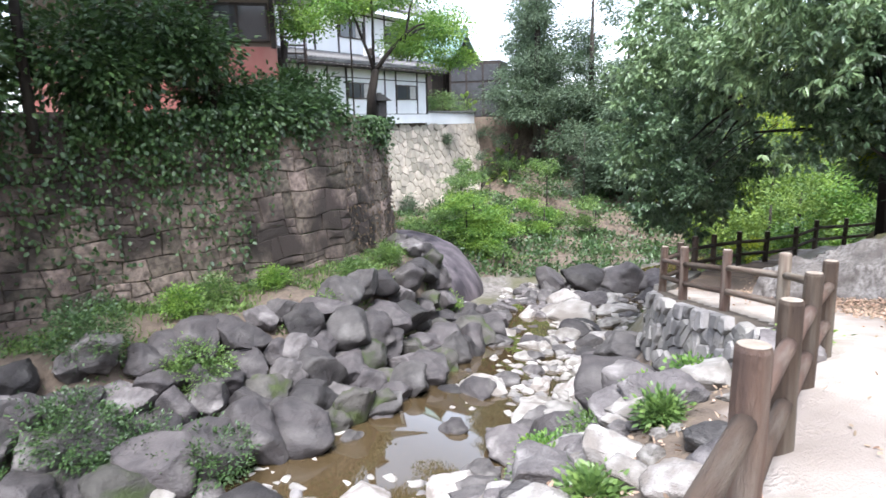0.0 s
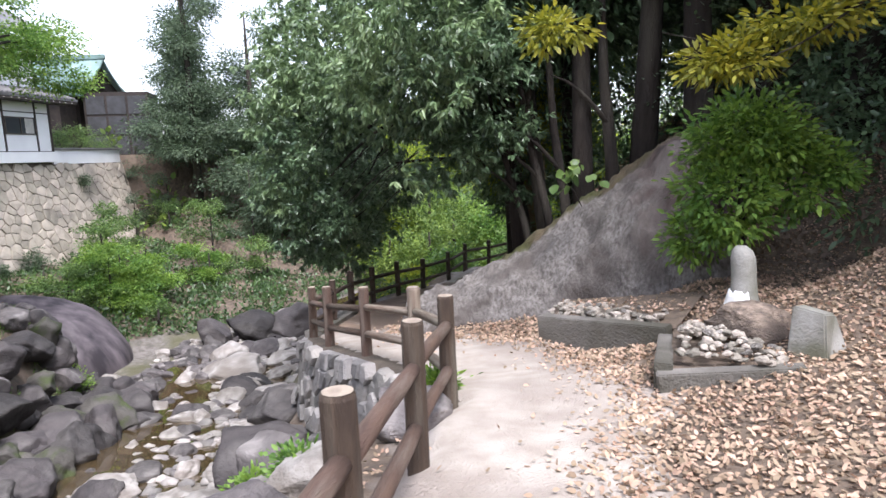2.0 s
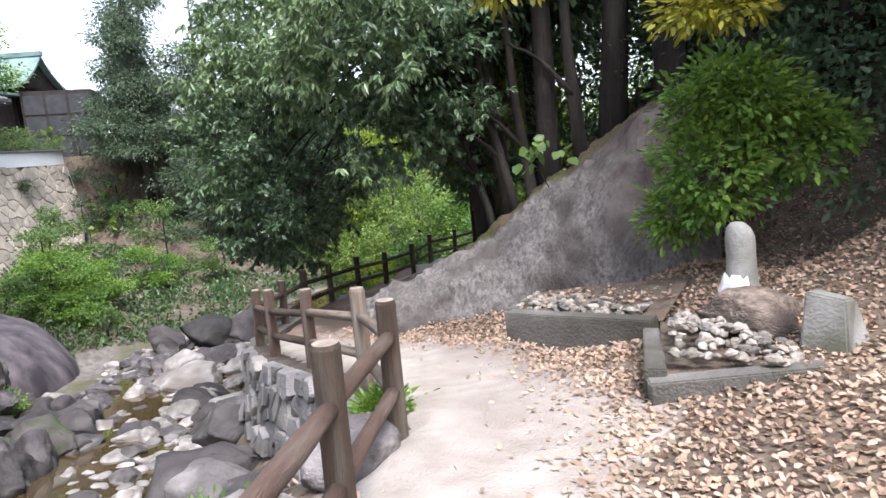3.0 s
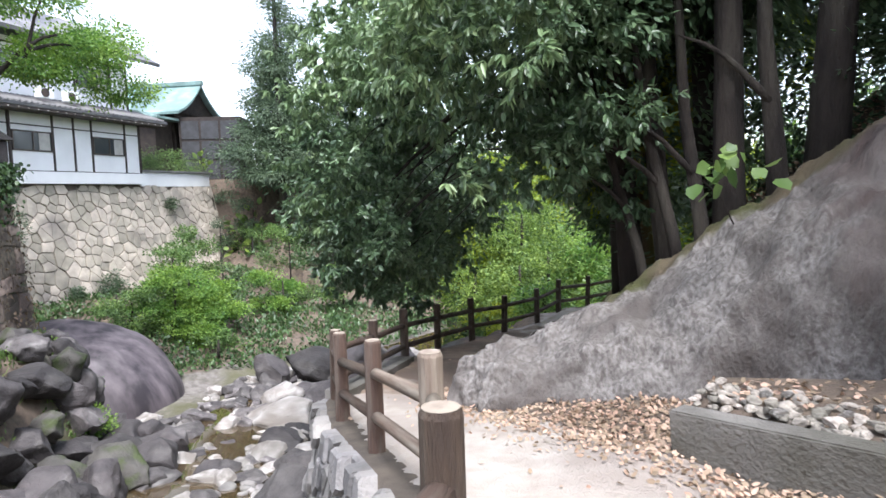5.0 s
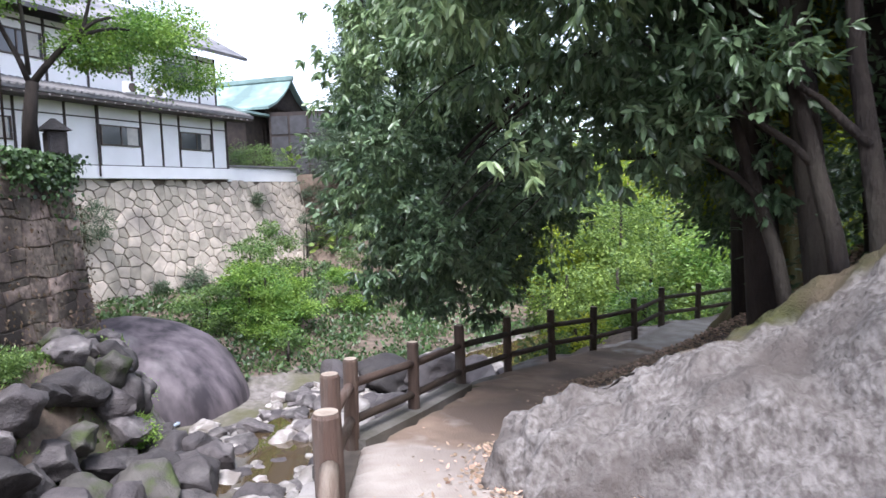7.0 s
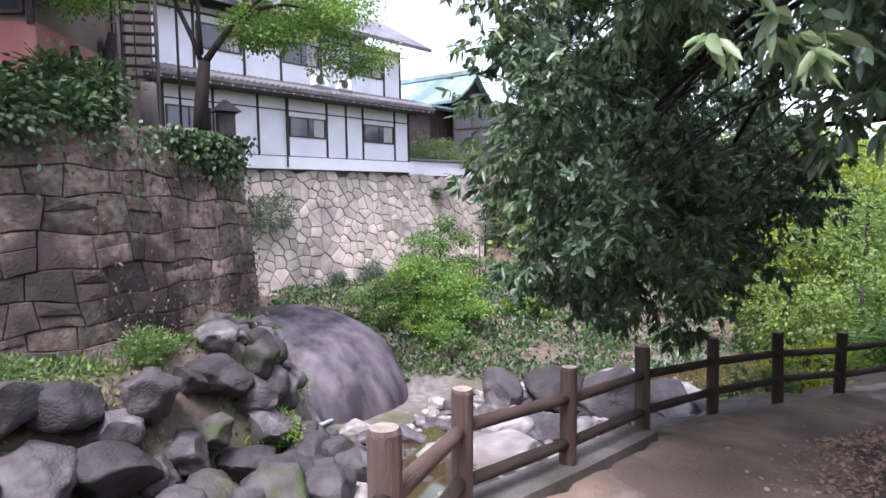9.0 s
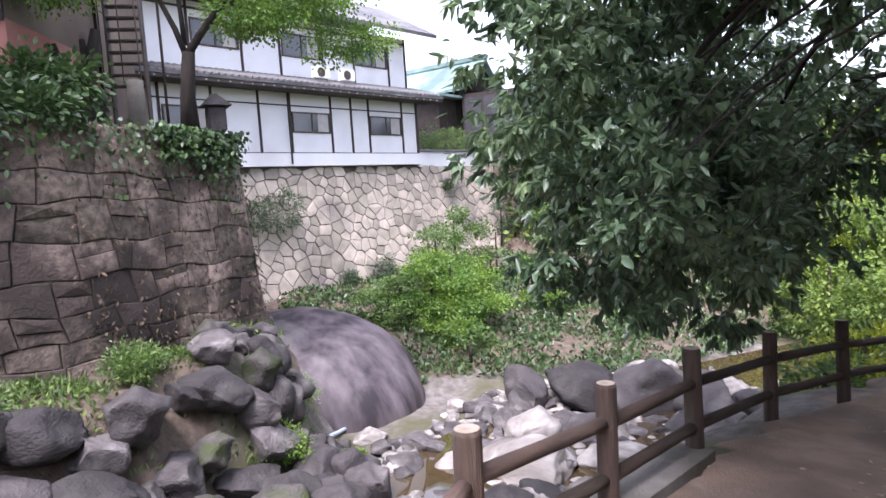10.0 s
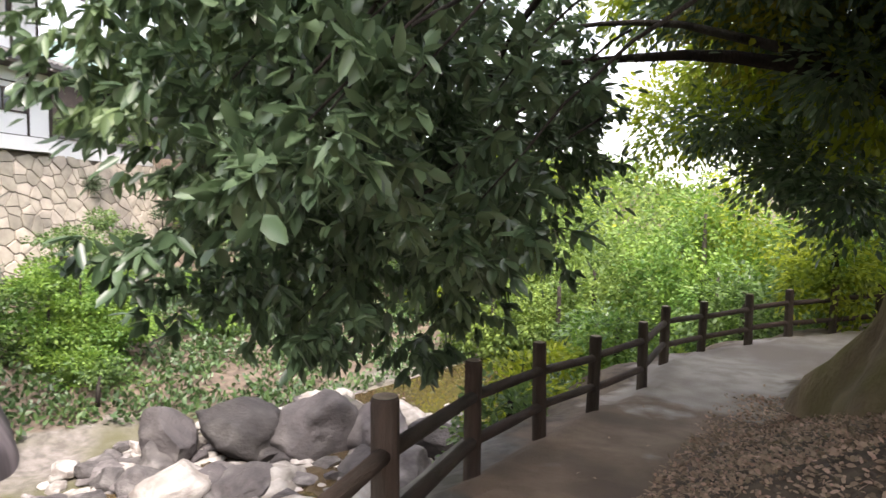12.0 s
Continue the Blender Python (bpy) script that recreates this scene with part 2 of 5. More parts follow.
def bx(bm, x0, x1, y0, y1, z0, z1, bevel=0.0):
    r = bmesh.ops.create_cube(bm, size=1, matrix=Matrix.LocRotScale(((x0 + x1) / 2, (y0 + y1) / 2, (z0 + z1) / 2), None, (abs(x1 - x0), abs(y1 - y0), abs(z1 - z0))))
    if bevel:
        es = list({e for v in r["verts"] for e in v.link_edges})
        bmesh.ops.bevel(bm, geom=es, offset=bevel, segments=2, affect="EDGES")
    return bm


def box(x0, x1, y0, y1, z0, z1, bevel=0.0):
    return bx(bmesh.new(), x0, x1, y0, y1, z0, z1, bevel)


def tube(bm, pts, radii, sides=8, wobble=0.0, cap=True):
    """A tapered round limb along pts."""
    pts = [Vector(p) for p in pts]
    rings = []
    for i, p in enumerate(pts):
        d = (pts[min(i + 1, len(pts) - 1)] - pts[max(i - 1, 0)]).normalized()
        a = d.orthogonal().normalized() if abs(d.z) > 0.9 else d.cross(Vector((0, 0, 1))).normalized()
        c = d.cross(a)
        ring = []
        for k in range(sides):
            t = 2 * math.pi * k / sides
            r = radii[i] * (1 + wobble * random.uniform(-1, 1))
            ring.append(bm.verts.new(p + r * (math.cos(t) * a + math.sin(t) * c)))
        rings.append(ring)
    for r0, r1 in zip(rings, rings[1:]):
        for k in range(sides):
            bm.faces.new((r0[k], r0[(k + 1) % sides], r1[(k + 1) % sides], r1[k]))
    if cap:
        bm.faces.new(rings[0][::-1])
        bm.faces.new(rings[-1])
    return bm


def leaves(name, pos, way, length, width, material, parent=None, fold=0.25, curl=0.0):
    """Many thin six-cornered leaves, each folded along its midrib."""
    pos, way = np.asarray(pos, float), np.asarray(way, float)
    n = len(pos)
    way /= np.linalg.norm(way, axis=1)[:, None] + 1e-9
    side = np.cross(way, rng.normal(size=(n, 3)) * 0.6 + np.array([0, 0, 1.0]))
    side /= np.linalg.norm(side, axis=1)[:, None] + 1e-9
    up = np.cross(side, way)
    ln = length * rng.uniform(0.6, 1.25, n)[:, None]
    wd = width * rng.uniform(0.7, 1.2, n)[:, None] / 2
    f = fold * wd
    v = np.stack([pos, pos + way * ln * 0.3 + side * wd + up * f, pos + way * ln * 0.68 + side * wd * 0.85 + up * (f - curl * ln),
                  pos + way * ln - up * curl * ln * 2, pos + way * ln * 0.68 - side * wd * 0.85 + up * (f - curl * ln), pos + way * ln * 0.3 - side * wd + up * f], 1)
    base = np.arange(n)[:, None] * 6
    fc = np.concatenate([base + np.array([[0, 1, 2, 3]]), base + np.array([[0, 3, 4, 5]])])
    return raw(name, v.reshape(-1, 3), fc, material, parent)


def clumped(blobs, clumps, per, spread, shell=0.5):
    """Places and outward directions for leaves in tufts through the given ellipsoids (x, y, z, rx, ry, rz)."""
    bl = np.array(blobs, float)
    w = (bl[:, 3] * bl[:, 4] * bl[:, 5]) ** 0.75
    pick = rng.choice(len(bl), clumps, p=w / w.sum())
    d = rng.normal(size=(clumps, 3))
    d /= np.linalg.norm(d, axis=1)[:, None]
    r = shell + (1 - shell) * rng.uniform(0, 1, (clumps, 1)) ** 0.6
    c = bl[pick, :3] + d * r * bl[pick, 3:6] * rng.uniform(0.85, 1.18, (clumps, 1))
    idx = np.repeat(np.arange(clumps), per)
    off = rng.normal(size=(len(idx), 3)) * spread * np.array([1, 1, 0.7])
    return c[idx] + off, d[idx] * 0.8 + off / (np.linalg.norm(off, axis=1)[:, None] + 1e-6), c


def rock_mesh(name, seed, cuts=9, rough=0.12, sub=3, square=0.0):
    """A unit boulder: a ball flattened by random planes and roughened."""
    rr = random.Random(seed)
    bm = bmesh.new()
    bmesh.ops.create_icosphere(bm, subdivisions=sub, radius=1)
    planes = []
    for _ in range(cuts):
        p = Vector((rr.gauss(0, 1), rr.gauss(0, 1), rr.gauss(0, 1))).normalized()
        planes.append((p, rr.uniform(0.5, 0.8)))
    o = Vector((rr.uniform(0, 50), rr.uniform(0, 50), rr.uniform(0, 50)))
    for v in bm.verts:
        for p, k in planes:
            s = v.co.dot(p) - k
            if s > 0:
                v.co -= p * s * 0.985
        v.co += v.co.normalized() * (rough * noise.fractal(v.co * 1.6 + o, 0.9, 2.1, 4) + 0.3 * rough * noise.fractal(v.co * 6 + o, 0.9, 2.1, 3))
    me = bpy.data.meshes.new(name)
    bm.to_mesh(me)
    bm.free()
    me.shade_smooth()
    return me


def cells(w, h, nx, ny, jitter=0.38, brick=0.5, lose=0.2):
    """Irregular polygons that tile a w x h rectangle."""
    seeds = []
    for j in range(-1, ny + 1):
        for i in range(-1, nx + 1):
            if rng.uniform() < lose:
                continue
            seeds.append(((i + 0.5 + (brick if j % 2 else 0) + rng.uniform(-jitter, jitter)) * w / nx, (j + 0.5 + rng.uniform(-jitter, jitter)) * h / ny))
    s = np.array(seeds)
    out = []
    for k, c in enumerate(s):
        if not (0 <= c[0] <= w and 0 <= c[1] <= h):
            continue
        poly = [np.array(p) for p in ((0, 0), (w, 0), (w, h), (0, h))]
        near = np.argsort(((s - c) ** 2).sum(1))[1:20]
        for q in near:
            mid, nn = (s[q] + c) / 2, s[q] - c
            new_poly = []
            for a, bb in zip(poly, poly[1:] + poly[:1]):
                da, db = (a - mid) @ nn, (bb - mid) @ nn
                if da <= 0:
                    new_poly.append(a)
                if da * db < 0:
                    new_poly.append(a + (bb - a) * da / (da - db))
            poly = new_poly
            if len(poly) < 3:
                break
        if len(poly) >= 3:
            out.append((c, poly))
    return out


def courses(w, h, row, wide):
    """Roughly squared blocks in wavering courses over a w x h rectangle."""
    out, lines, v = [], [], 0.0
    while v < h - row * 0.5:
        lines.append(v)
        v += row * rng.uniform(0.6, 1.45)
    lines.append(h)
    ph = rng.uniform(0, 6, (len(lines), 2))
    def edge(j, u):
        if j in (0, len(lines) - 1):
            return lines[j]
        return lines[j] + row * (0.10 * math.sin(u * 1.1 + ph[j][0]) + 0.09 * math.sin(u * 3.9 + ph[j][1]))
    for j in range(len(lines) - 1):
        u, lean = 0.0, 0.0
        while u < w - 0.05:
            u2 = min(w, u + wide * rng.uniform(0.45, 1.6))
            if w - u2 < wide * 0.3:
                u2 = w
            lean2 = 0.0 if u2 == w else rng.uniform(-0.07, 0.07)
            m1, m2 = u + (u2 - u) * rng.uniform(0.25, 0.75), u + (u2 - u) * rng.uniform(0.25, 0.75)
            low = [np.array((a, edge(j, a))) for a in (u - lean, m1, u2 - lean2)]
            top = [np.array((a, edge(j + 1, a))) for a in (u2 + lean2, m2, u + lean)]
            if rng.uniform() < 0.4 and u2 - u > wide * 0.5:
                k = rng.uniform(0.4, 0.62)
                ml, mr = low[0] + (top[2] - low[0]) * k, low[2] + (top[0] - low[2]) * (k + rng.uniform(-0.12, 0.12))
                out.append(((u + u2) / 2, lines[j], low + [mr, ml]))
                out.append(((u + u2) / 2, lines[j] + row * 0.5, [ml, mr] + top))
            else:
                out.append(((u + u2) / 2, (lines[j] + lines[j + 1]) / 2, low + top))
            u, lean = u2, lean2
    return [((a, c), poly) for a, c, poly in out]


def stone_faces(poly, place, gap, deep, proud, round_=0.06):
    """Vertices and faces of one wall stone: a shrunk outline, a chamfer and a proud face."""
    c = sum(poly) / len(poly)
    n = len(poly)
    rings = []
    for inset, out in ((gap, -deep), (gap, proud - round_), (gap + round_ * 0.8, proud)):
        ring = []
        for p in poly:
            d = p - c
            k = max(0.3, 1 - inset / (np.linalg.norm(d) + 1e-6))
            ring.append(place(*(c + d * k), out + 0.0 * k))
        rings.append(ring)
    vs = [v for r in rings for v in r] + [place(c[0], c[1], proud + rng.uniform(0.0, 0.03))]
    fs = []
    for a in (0, n):
        for i in range(n):
            fs.append((a + i, a + (i + 1) % n, a + n + (i + 1) % n, a + n + i))
    for i in range(n):
        fs.append((2 * n + i, 2 * n + (i + 1) % n, 3 * n))
    return vs, fs


def stonework(parent, cl, place, material, gap=0.02, deep=0.15, proud=(0.02, 0.09), limit=290, order=None, round_=0.05):
    """Stones as parts of a wall; past the limit they are joined into one part."""
    cl = sorted(cl, key=order) if order else cl
    restv, restf = [], []
    for k, (c, poly) in enumerate(cl):
        vs, fs = stone_faces(poly, place, gap, deep, rng.uniform(*proud), round_)
        if k < limit:
            me = bpy.data.meshes.new("stone")
            me.from_pydata([tuple(v) for v in vs], [], fs)
            me.materials.append(material)
            ob = new("stone", me)
            ob.parent = parent
        else:
            o = len(restv)
            restv += [tuple(v) for v in vs]
            restf += [tuple(i + o for i in f) for f in fs]
    if restv:
        me = bpy.data.meshes.new("stones")
        me.from_pydata(restv, [], restf)
        me.materials.append(material)
        ob = new("stones", me)
        ob.parent = parent
        tagged(ob, "weathered stones further along the wall", kind="stuff")


def empty(name, m, label, category, group="", kind=""):
    ob = new(name)
    ob.matrix_world = m
    return tagged(ob, label, category, group, kind)


# ---- plan ----
POSTS = [(1.1, -6.2, 0.72), (1.33, -4.62, 0.55), (0.89, -3.10, 0.40), (0.447, -1.58, 0.206), (-0.01, 0.0, 0.0), (-0.359, 1.394, -0.145), (-1.405, 2.954, -0.485), (-2.677, 3.986, -0.758),
         (-3.997, 5.062, -1.064), (-5.099, 6.187, -1.332), (-5.539, 7.592, -1.507), (-5.993, 9.089, -1.646), (-6.51, 11.03, -1.92), (-6.535, 12.578, -2.04), (-6.444, 14.11, -2.19),
         (-6.21, 15.676, -2.23), (-6.267, 17.404, -2.206), (-5.916, 19.0, -2.30), (-5.2, 19.9, -2.2), (-4.55, 20.6, -2.12), (-3.8, 21.2, -2.05), (-3.0, 21.7, -1.95)]
FENCE = [(0.6, -14, 1.5)] + POSTS + [(2, 24, -1.5), (30, 30, 0)]
STREAM = [(-6.0, -20, -3.1), (-6.2, -3, -3.5), (-6.9, 1.5, -3.75), (-8.6, 5, -4.2), (-11.2, 9, -4.8), (-12.9, 12.5, -4.95), (-12.6, 17, -4.8), (-11.0, 24, -4.6), (-9, 40, -4.2), (-5, 90, -3)]
WALLS = [(-13.2, -16, -1.7), (-14.0, -3, -1.8), (-14.3, 1, -1.9), (-15.3, 4.4, -2.0), (-16.7, 6.3, -2.05), (-18.2, 8.15, -2.2), (-21.5, 9.0, -2.6), (-27.7, 8.8, -3.0), (-31.2, 20.2, -3.0), (-32.9, 26.0, -2.6), (-31, 29, -1), (-24, 45, 2), (-14, 120, 4)]


def near_line(x, y, line):
    """Distance to a polyline, the side (positive to its right), and the height and run at the nearest place."""
    best = np.full(x.shape, 1e18)
    side, zz, run = np.zeros_like(x), np.zeros_like(x), np.zeros_like(x)
    s0 = 0.0
    for a, c in zip(line, line[1:]):
        dx, dy = c[0] - a[0], c[1] - a[1]
        ll = math.hypot(dx, dy)
        t = np.clip(((x - a[0]) * dx + (y - a[1]) * dy) / ll ** 2, 0, 1)
        ex, ey = x - a[0] - t * dx, y - a[1] - t * dy
        d2 = ex * ex + ey * ey
        hit = d2 < best - 1e-9
        best = np.where(hit, d2, best)
        side = np.where(hit, np.sign(dy * ex - dx * ey), side)
        zz = np.where(hit, a[2] + t * (c[2] - a[2]), zz)
        run = np.where(hit, s0 + t * ll, run)
        s0 += ll
    return np.sqrt(best), side, zz, run


RUN0 = math.hypot(0.5, 7.8)
# run along the fence: width of the flat path there
WIDTH = [(0, 2.2), (7.8, 1.6), (14, 1.5), (16, 1.9), (17.4, 2.0), (19, 1.6), (20.5, 1.55), (22.5, 1.7), (24, 2.4), (25.6, 2.0), (27.5, 1.5), (31, 1.7), (34, 1.9), (36, 2.3), (60, 3)]


def sstep(t):
    t = np.clip(t, 0, 1)
    return t * t * (3 - 2 * t)


def ground_z(x, y):
    x, y = np.atleast_1d(np.asarray(x, float)), np.atleast_1d(np.asarray(y, float))
    df, sf, zf, rf = near_line(x, y, FENCE)
    ds, ss, zs, _ = near_line(x, y, STREAM)
    dw, sw, zw, _ = near_line(x, y, WALLS)
    half = np.where(ss > 0, 2.0, np.interp(y, [4, 7.5, 9.5, 14, 18], [2.0, 2.3, 4.6, 4.4, 2.6]))
    a = np.maximum(ds - half, 0)
    bump = 0.10 * np.sin(x * 1.9 + 0.7 * y) * np.sin(y * 2.3 - 0.4 * x) + 0.05 * np.sin(5.1 * x) * np.sin(4.3 * y)
    # bank under the fence: a ledge, then a fall to the stream bed
    fr = a / (a + df + 1e-6)
    wall_here = np.clip(np.minimum((rf - 15.6) / 0.5, (25.0 - rf) / 1.0), 0, 1)
    ledge = zf - 0.12 - 1.15 * wall_here * np.clip((df - 0.14) / 0.08, 0, 1)
    right = zs + (ledge - zs) * sstep(fr * 1.05) ** 0.9 + bump * np.clip(df / 0.8, 0, 1) * np.clip(fr * 6, 0.4, 1)
    # far bank up to the foot of the walls
    fl = a / (a + dw + 1e-6)
    left = zs + (zw - zs) * np.where(y < 8.6, sstep((fl - 0.03) / 0.52), np.clip(fl * 1.1, 0, 1) ** 1.3) + bump * np.clip(fl * 5, 0.4, 1)
    z = np.where(ss > 0, right, left)
    # terrace behind the walls
    z = np.where(sw < 0, np.where(dw > 0.35, 2.55, zw + 0.0), z)
    # path and hillside
    wd = np.interp(rf, [p[0] for p in WIDTH], [p[1] for p in WIDTH])
    e = df - wd
    slope = np.interp(rf, [0, 14, 16.3, 17.4, 19.3, 20.4, 26, 36, 60], [0.16, 0.16, 0.24, 0.06, 0.05, 0.45, 0.6, 0.35, 0.1])
    up = np.maximum(e, 0)
    hill = zf + slope * up + np.where(up > 2.6, (up - 2.6) * 0.35, 0)
    hill = hill + 0.55 * np.exp(-((x - 1.9) ** 2 + (y - 5.4) ** 2) / 0.9) + np.clip((y - 6.6) * 0.45, 0, 4) * np.clip((x + 2.2) / 1.2, 0, 1) * np.clip((20.0 - rf) / 0.8, 0, 1)
    hill = np.minimum(hill, zf + 14) + bump * 0.35 * np.clip(up, 0, 1) + 0.012 * np.sin(3.1 * x) * np.sin(2.7 * y)
    z = np.where(sf > 0, hill, z)
    return z


def gz(x, y):
    return float(ground_z(x, y)[0])


xs = np.concatenate([-34 - np.geomspace(600, 1.2, 18), np.arange(-34, 8.01, 0.24), 8 + np.geomspace(0.6, 600, 20)])
ys = np.concatenate([-12 - np.geomspace(600, 1.2, 18), np.arange(-12, 27.01, 0.24), 27 + np.geomspace(0.6, 600, 20)])
gx, gy = np.meshgrid(xs, ys)
gzv = ground_z(gx.ravel(), gy.ravel())
nx_, ny_ = len(xs), len(ys)
ii = (np.arange(ny_ - 1)[:, None] * nx_ + np.arange(nx_ - 1)[None]).ravel()
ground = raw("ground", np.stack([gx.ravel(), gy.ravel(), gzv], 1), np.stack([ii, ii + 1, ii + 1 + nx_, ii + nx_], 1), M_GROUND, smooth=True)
tagged(ground, "pale trodden sandy path falling away to earth banks", "ground", kind="structure")
df_, sf_, _, rf_ = near_line(gx.ravel(), gy.ravel(), FENCE)
ds_, _, _, _ = near_line(gx.ravel(), gy.ravel(), STREAM)
wd_ = np.interp(rf_, [p[0] for p in WIDTH], [p[1] for p in WIDTH])
mould = np.where(sf_ > 0, 0.5 + (df_ - wd_ + 0.05) * 0.9, 0.5 + (df_ - 0.3) * 0.9)
gravel = np.where(sf_ > 0, 0.0, 0.5 + (np.interp(gy.ravel(), [6, 9, 14, 18], [3.1, 5.6, 5.4, 3.6]) - ds_) * 0.5)
# browner, shade-dark earth under the trees; pale again in sun past the bend
shady_brown = np.interp(rf_, [20.5, 24, 30.5, 33, 60], [0, 0.72, 0.72, 0.05, 0.05])
for key, val in (("mould", mould), ("gravel", gravel), ("shady_brown", shady_brown)):
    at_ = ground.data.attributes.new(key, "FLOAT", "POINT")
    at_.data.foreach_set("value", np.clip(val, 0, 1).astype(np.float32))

# stream surface: a ribbon that falls with the bed
wv, wf = [], []
for k in range(60):
    t = k / 59
    yy = -18 + 46 * t
    sx = np.interp(yy, [p[1] for p in STREAM], [p[0] for p in STREAM])
    sz = np.interp(yy, [p[1] for p in STREAM], [p[2] for p in STREAM])
    for o in (-2.3, 0, 2.3):
        wv.append((sx + o, yy, sz + 0.10))
for k in range(59):
    for q in (0, 1):
        wf.append((3 * k + q, 3 * k + q + 1, 3 * k + q + 4, 3 * k + q + 3))
tagged(raw("water", wv, wf, M_WATER, smooth=True), "shallow brown stream water among the rocks", "water", kind="structure")

# ---- log fence ----
fence = empty("fence", pose(0, 0, 0), "weathered log fence of round posts and two rails", "fence")
POST_H, POST_R = 0.95, 0.075


def log_between(a, c, r, name, material):
    a, c = Vector(a), Vector(c)
    bm = bmesh.new()
    n = 6
    tube(bm, [(0, 0, (c - a).length * k / n) for k in range(n + 1)], [r * random.uniform(0.94, 1.05) for _ in range(n + 1)], 10)
    ob = part(name, bm, material, fence, smooth=True)
    ob.matrix_local = Matrix.Translation(a) @ (c - a).to_track_quat("Z", "Y").to_matrix().to_4x4()
    return ob


for k, (x, y, z) in enumerate(POSTS):
    bm = bmesh.new()
    r = POST_R * random.uniform(0.95, 1.06)
    h = POST_H * random.uniform(0.98, 1.02)
    tube(bm, [(0, 0, -0.35), (0, 0, 0.1), (0, 0, 0.35), (0, 0, 0.62), (0, 0, h - 0.02), (0, 0, h)], [r * 1.04, r * 1.02, r, r * 0.99, r * 0.98, r * 0.86], 14, 0.025)
    # posts past the tenth take the shade-darkened log colour
    p = part("post", bm, M_WOODP if k == 6 else M_WOOD_SHADE if k > 9 else M_WOOD, fence, smooth=False)
    p.matrix_local = pose(x, y, z, random.uniform(-1.2, 1.2), random.uniform(-1.2, 1.2), random.uniform(0, 360))
    bm = bmesh.new()
    bmesh.ops.create_circle(bm, cap_ends=True, radius=r * 0.84, segments=14, matrix=Matrix.Translation((0, 0, h + 0.003)))
    part("post_top", bm, M_WOODTOP, p, "pale sawn end grain")
for k, (a, c) in enumerate(zip(POSTS, POSTS[1:])):
    for h in (0.66, 0.27):
        j = random.uniform(-0.02, 0.02)
        log_between((a[0], a[1], a[2] + h + j), (c[0], c[1], c[2] + h + j), 0.05, "rail", M_WOODP if k in (5, 6) else M_WOOD_SHADE if k > 8 else M_WOOD)

# kerb under the fence between two bends, and the sandy retaining wall below it
kerb = bmesh.new()
for a, c in zip(POSTS[9:11], POSTS[10:12]):
    d = Vector((c[0] - a[0], c[1] - a[1], 0)).normalized()
    s = Vector((d.y, -d.x, 0)) * 0.17
    vs = []
    for p in (a, c):
        for k, zz in ((1, -0.5), (1, 0.09), (-1, 0.09), (-1, -0.5)):
            vs.append(kerb.verts.new((p[0] + k * s.x, p[1] + k * s.y, p[2] + zz)))
    for q in range(4):
        kerb.faces.new((vs[q], vs[(q + 1) % 4], vs[4 + (q + 1) % 4], vs[4 + q]))
    kerb.faces.new(vs[:4])
    kerb.faces.new(vs[4:])
tagged(finish("kerb", kerb, M_CONC), "grey concrete kerb under the log fence", "kerb", kind="structure")

retain = [POSTS[5], POSTS[6], POSTS[7], POSTS[8], POSTS[9], (-5.25, 6.9, -1.42)]
rl = [0.0]
for a, c in zip(retain, retain[1:]):
    rl.append(rl[-1] + math.hypot(c[0] - a[0], c[1] - a[1]))


def on_line(line, run, u):
    for k in range(len(line) - 1):
        if u <= run[k + 1] or k == len(line) - 2:
            t = (u - run[k]) / (run[k + 1] - run[k])
            a, c = line[k], line[k + 1]
            dx, dy = c[0] - a[0], c[1] - a[1]
            ll = math.hypot(dx, dy)
            return a[0] + t * dx, a[1] + t * dy, a[2] + t * (c[2] - a[2]), dx / ll, dy / ll


def retain_at(u, v, out):
    x, y, z, dx, dy = on_line(retain, rl, u)
    o = 0.20 + out + 0.16 * (1.3 - v)
    return (x - dy * o, y + dx * o, z - 1.33 + v)


wall_r = empty("wall_1", pose(0, 0, 0), "low retaining wall of rough grey stones below the path", "wall", kind="structure")
bv, bf = [], []
for k in range(25):
    for v in (-0.6, 1.3):
        bv.append(retain_at(rl[-1] * k / 24, v, -0.05))
    bv.append(tuple(np.array(retain_at(rl[-1] * k / 24, 1.3, -0.3))))
for k in range(24):
    for q in (0, 1):
        bf.append((3 * k + q, 3 * k + q + 1, 3 * k + q + 4, 3 * k + q + 3))
raw("joint", bv, bf, M_MORTL, wall_r)
M_RETAIN = mat("grey_wall_stone", (0.22, 0.208, 0.20), (0.125, 0.118, 0.114), 4.0, 0.9, 1.0, (0.31, 0.288, 0.26), 1.0, 20, rnd=0.25)
stonework(wall_r, cells(rl[-1], 1.3, 30, 5, 0.46), retain_at, M_RETAIN, 0.004, 0.12, (0.0, 0.14), round_=0.03)

# ---- rocks ----
ROCKS = [rock_mesh("boulder", 100 + k, 13 + k % 5, 0.11, 4) for k in range(10)]
for me in ROCKS:
    me.materials.append(M_ROCK)
ROCKS_BY = {}


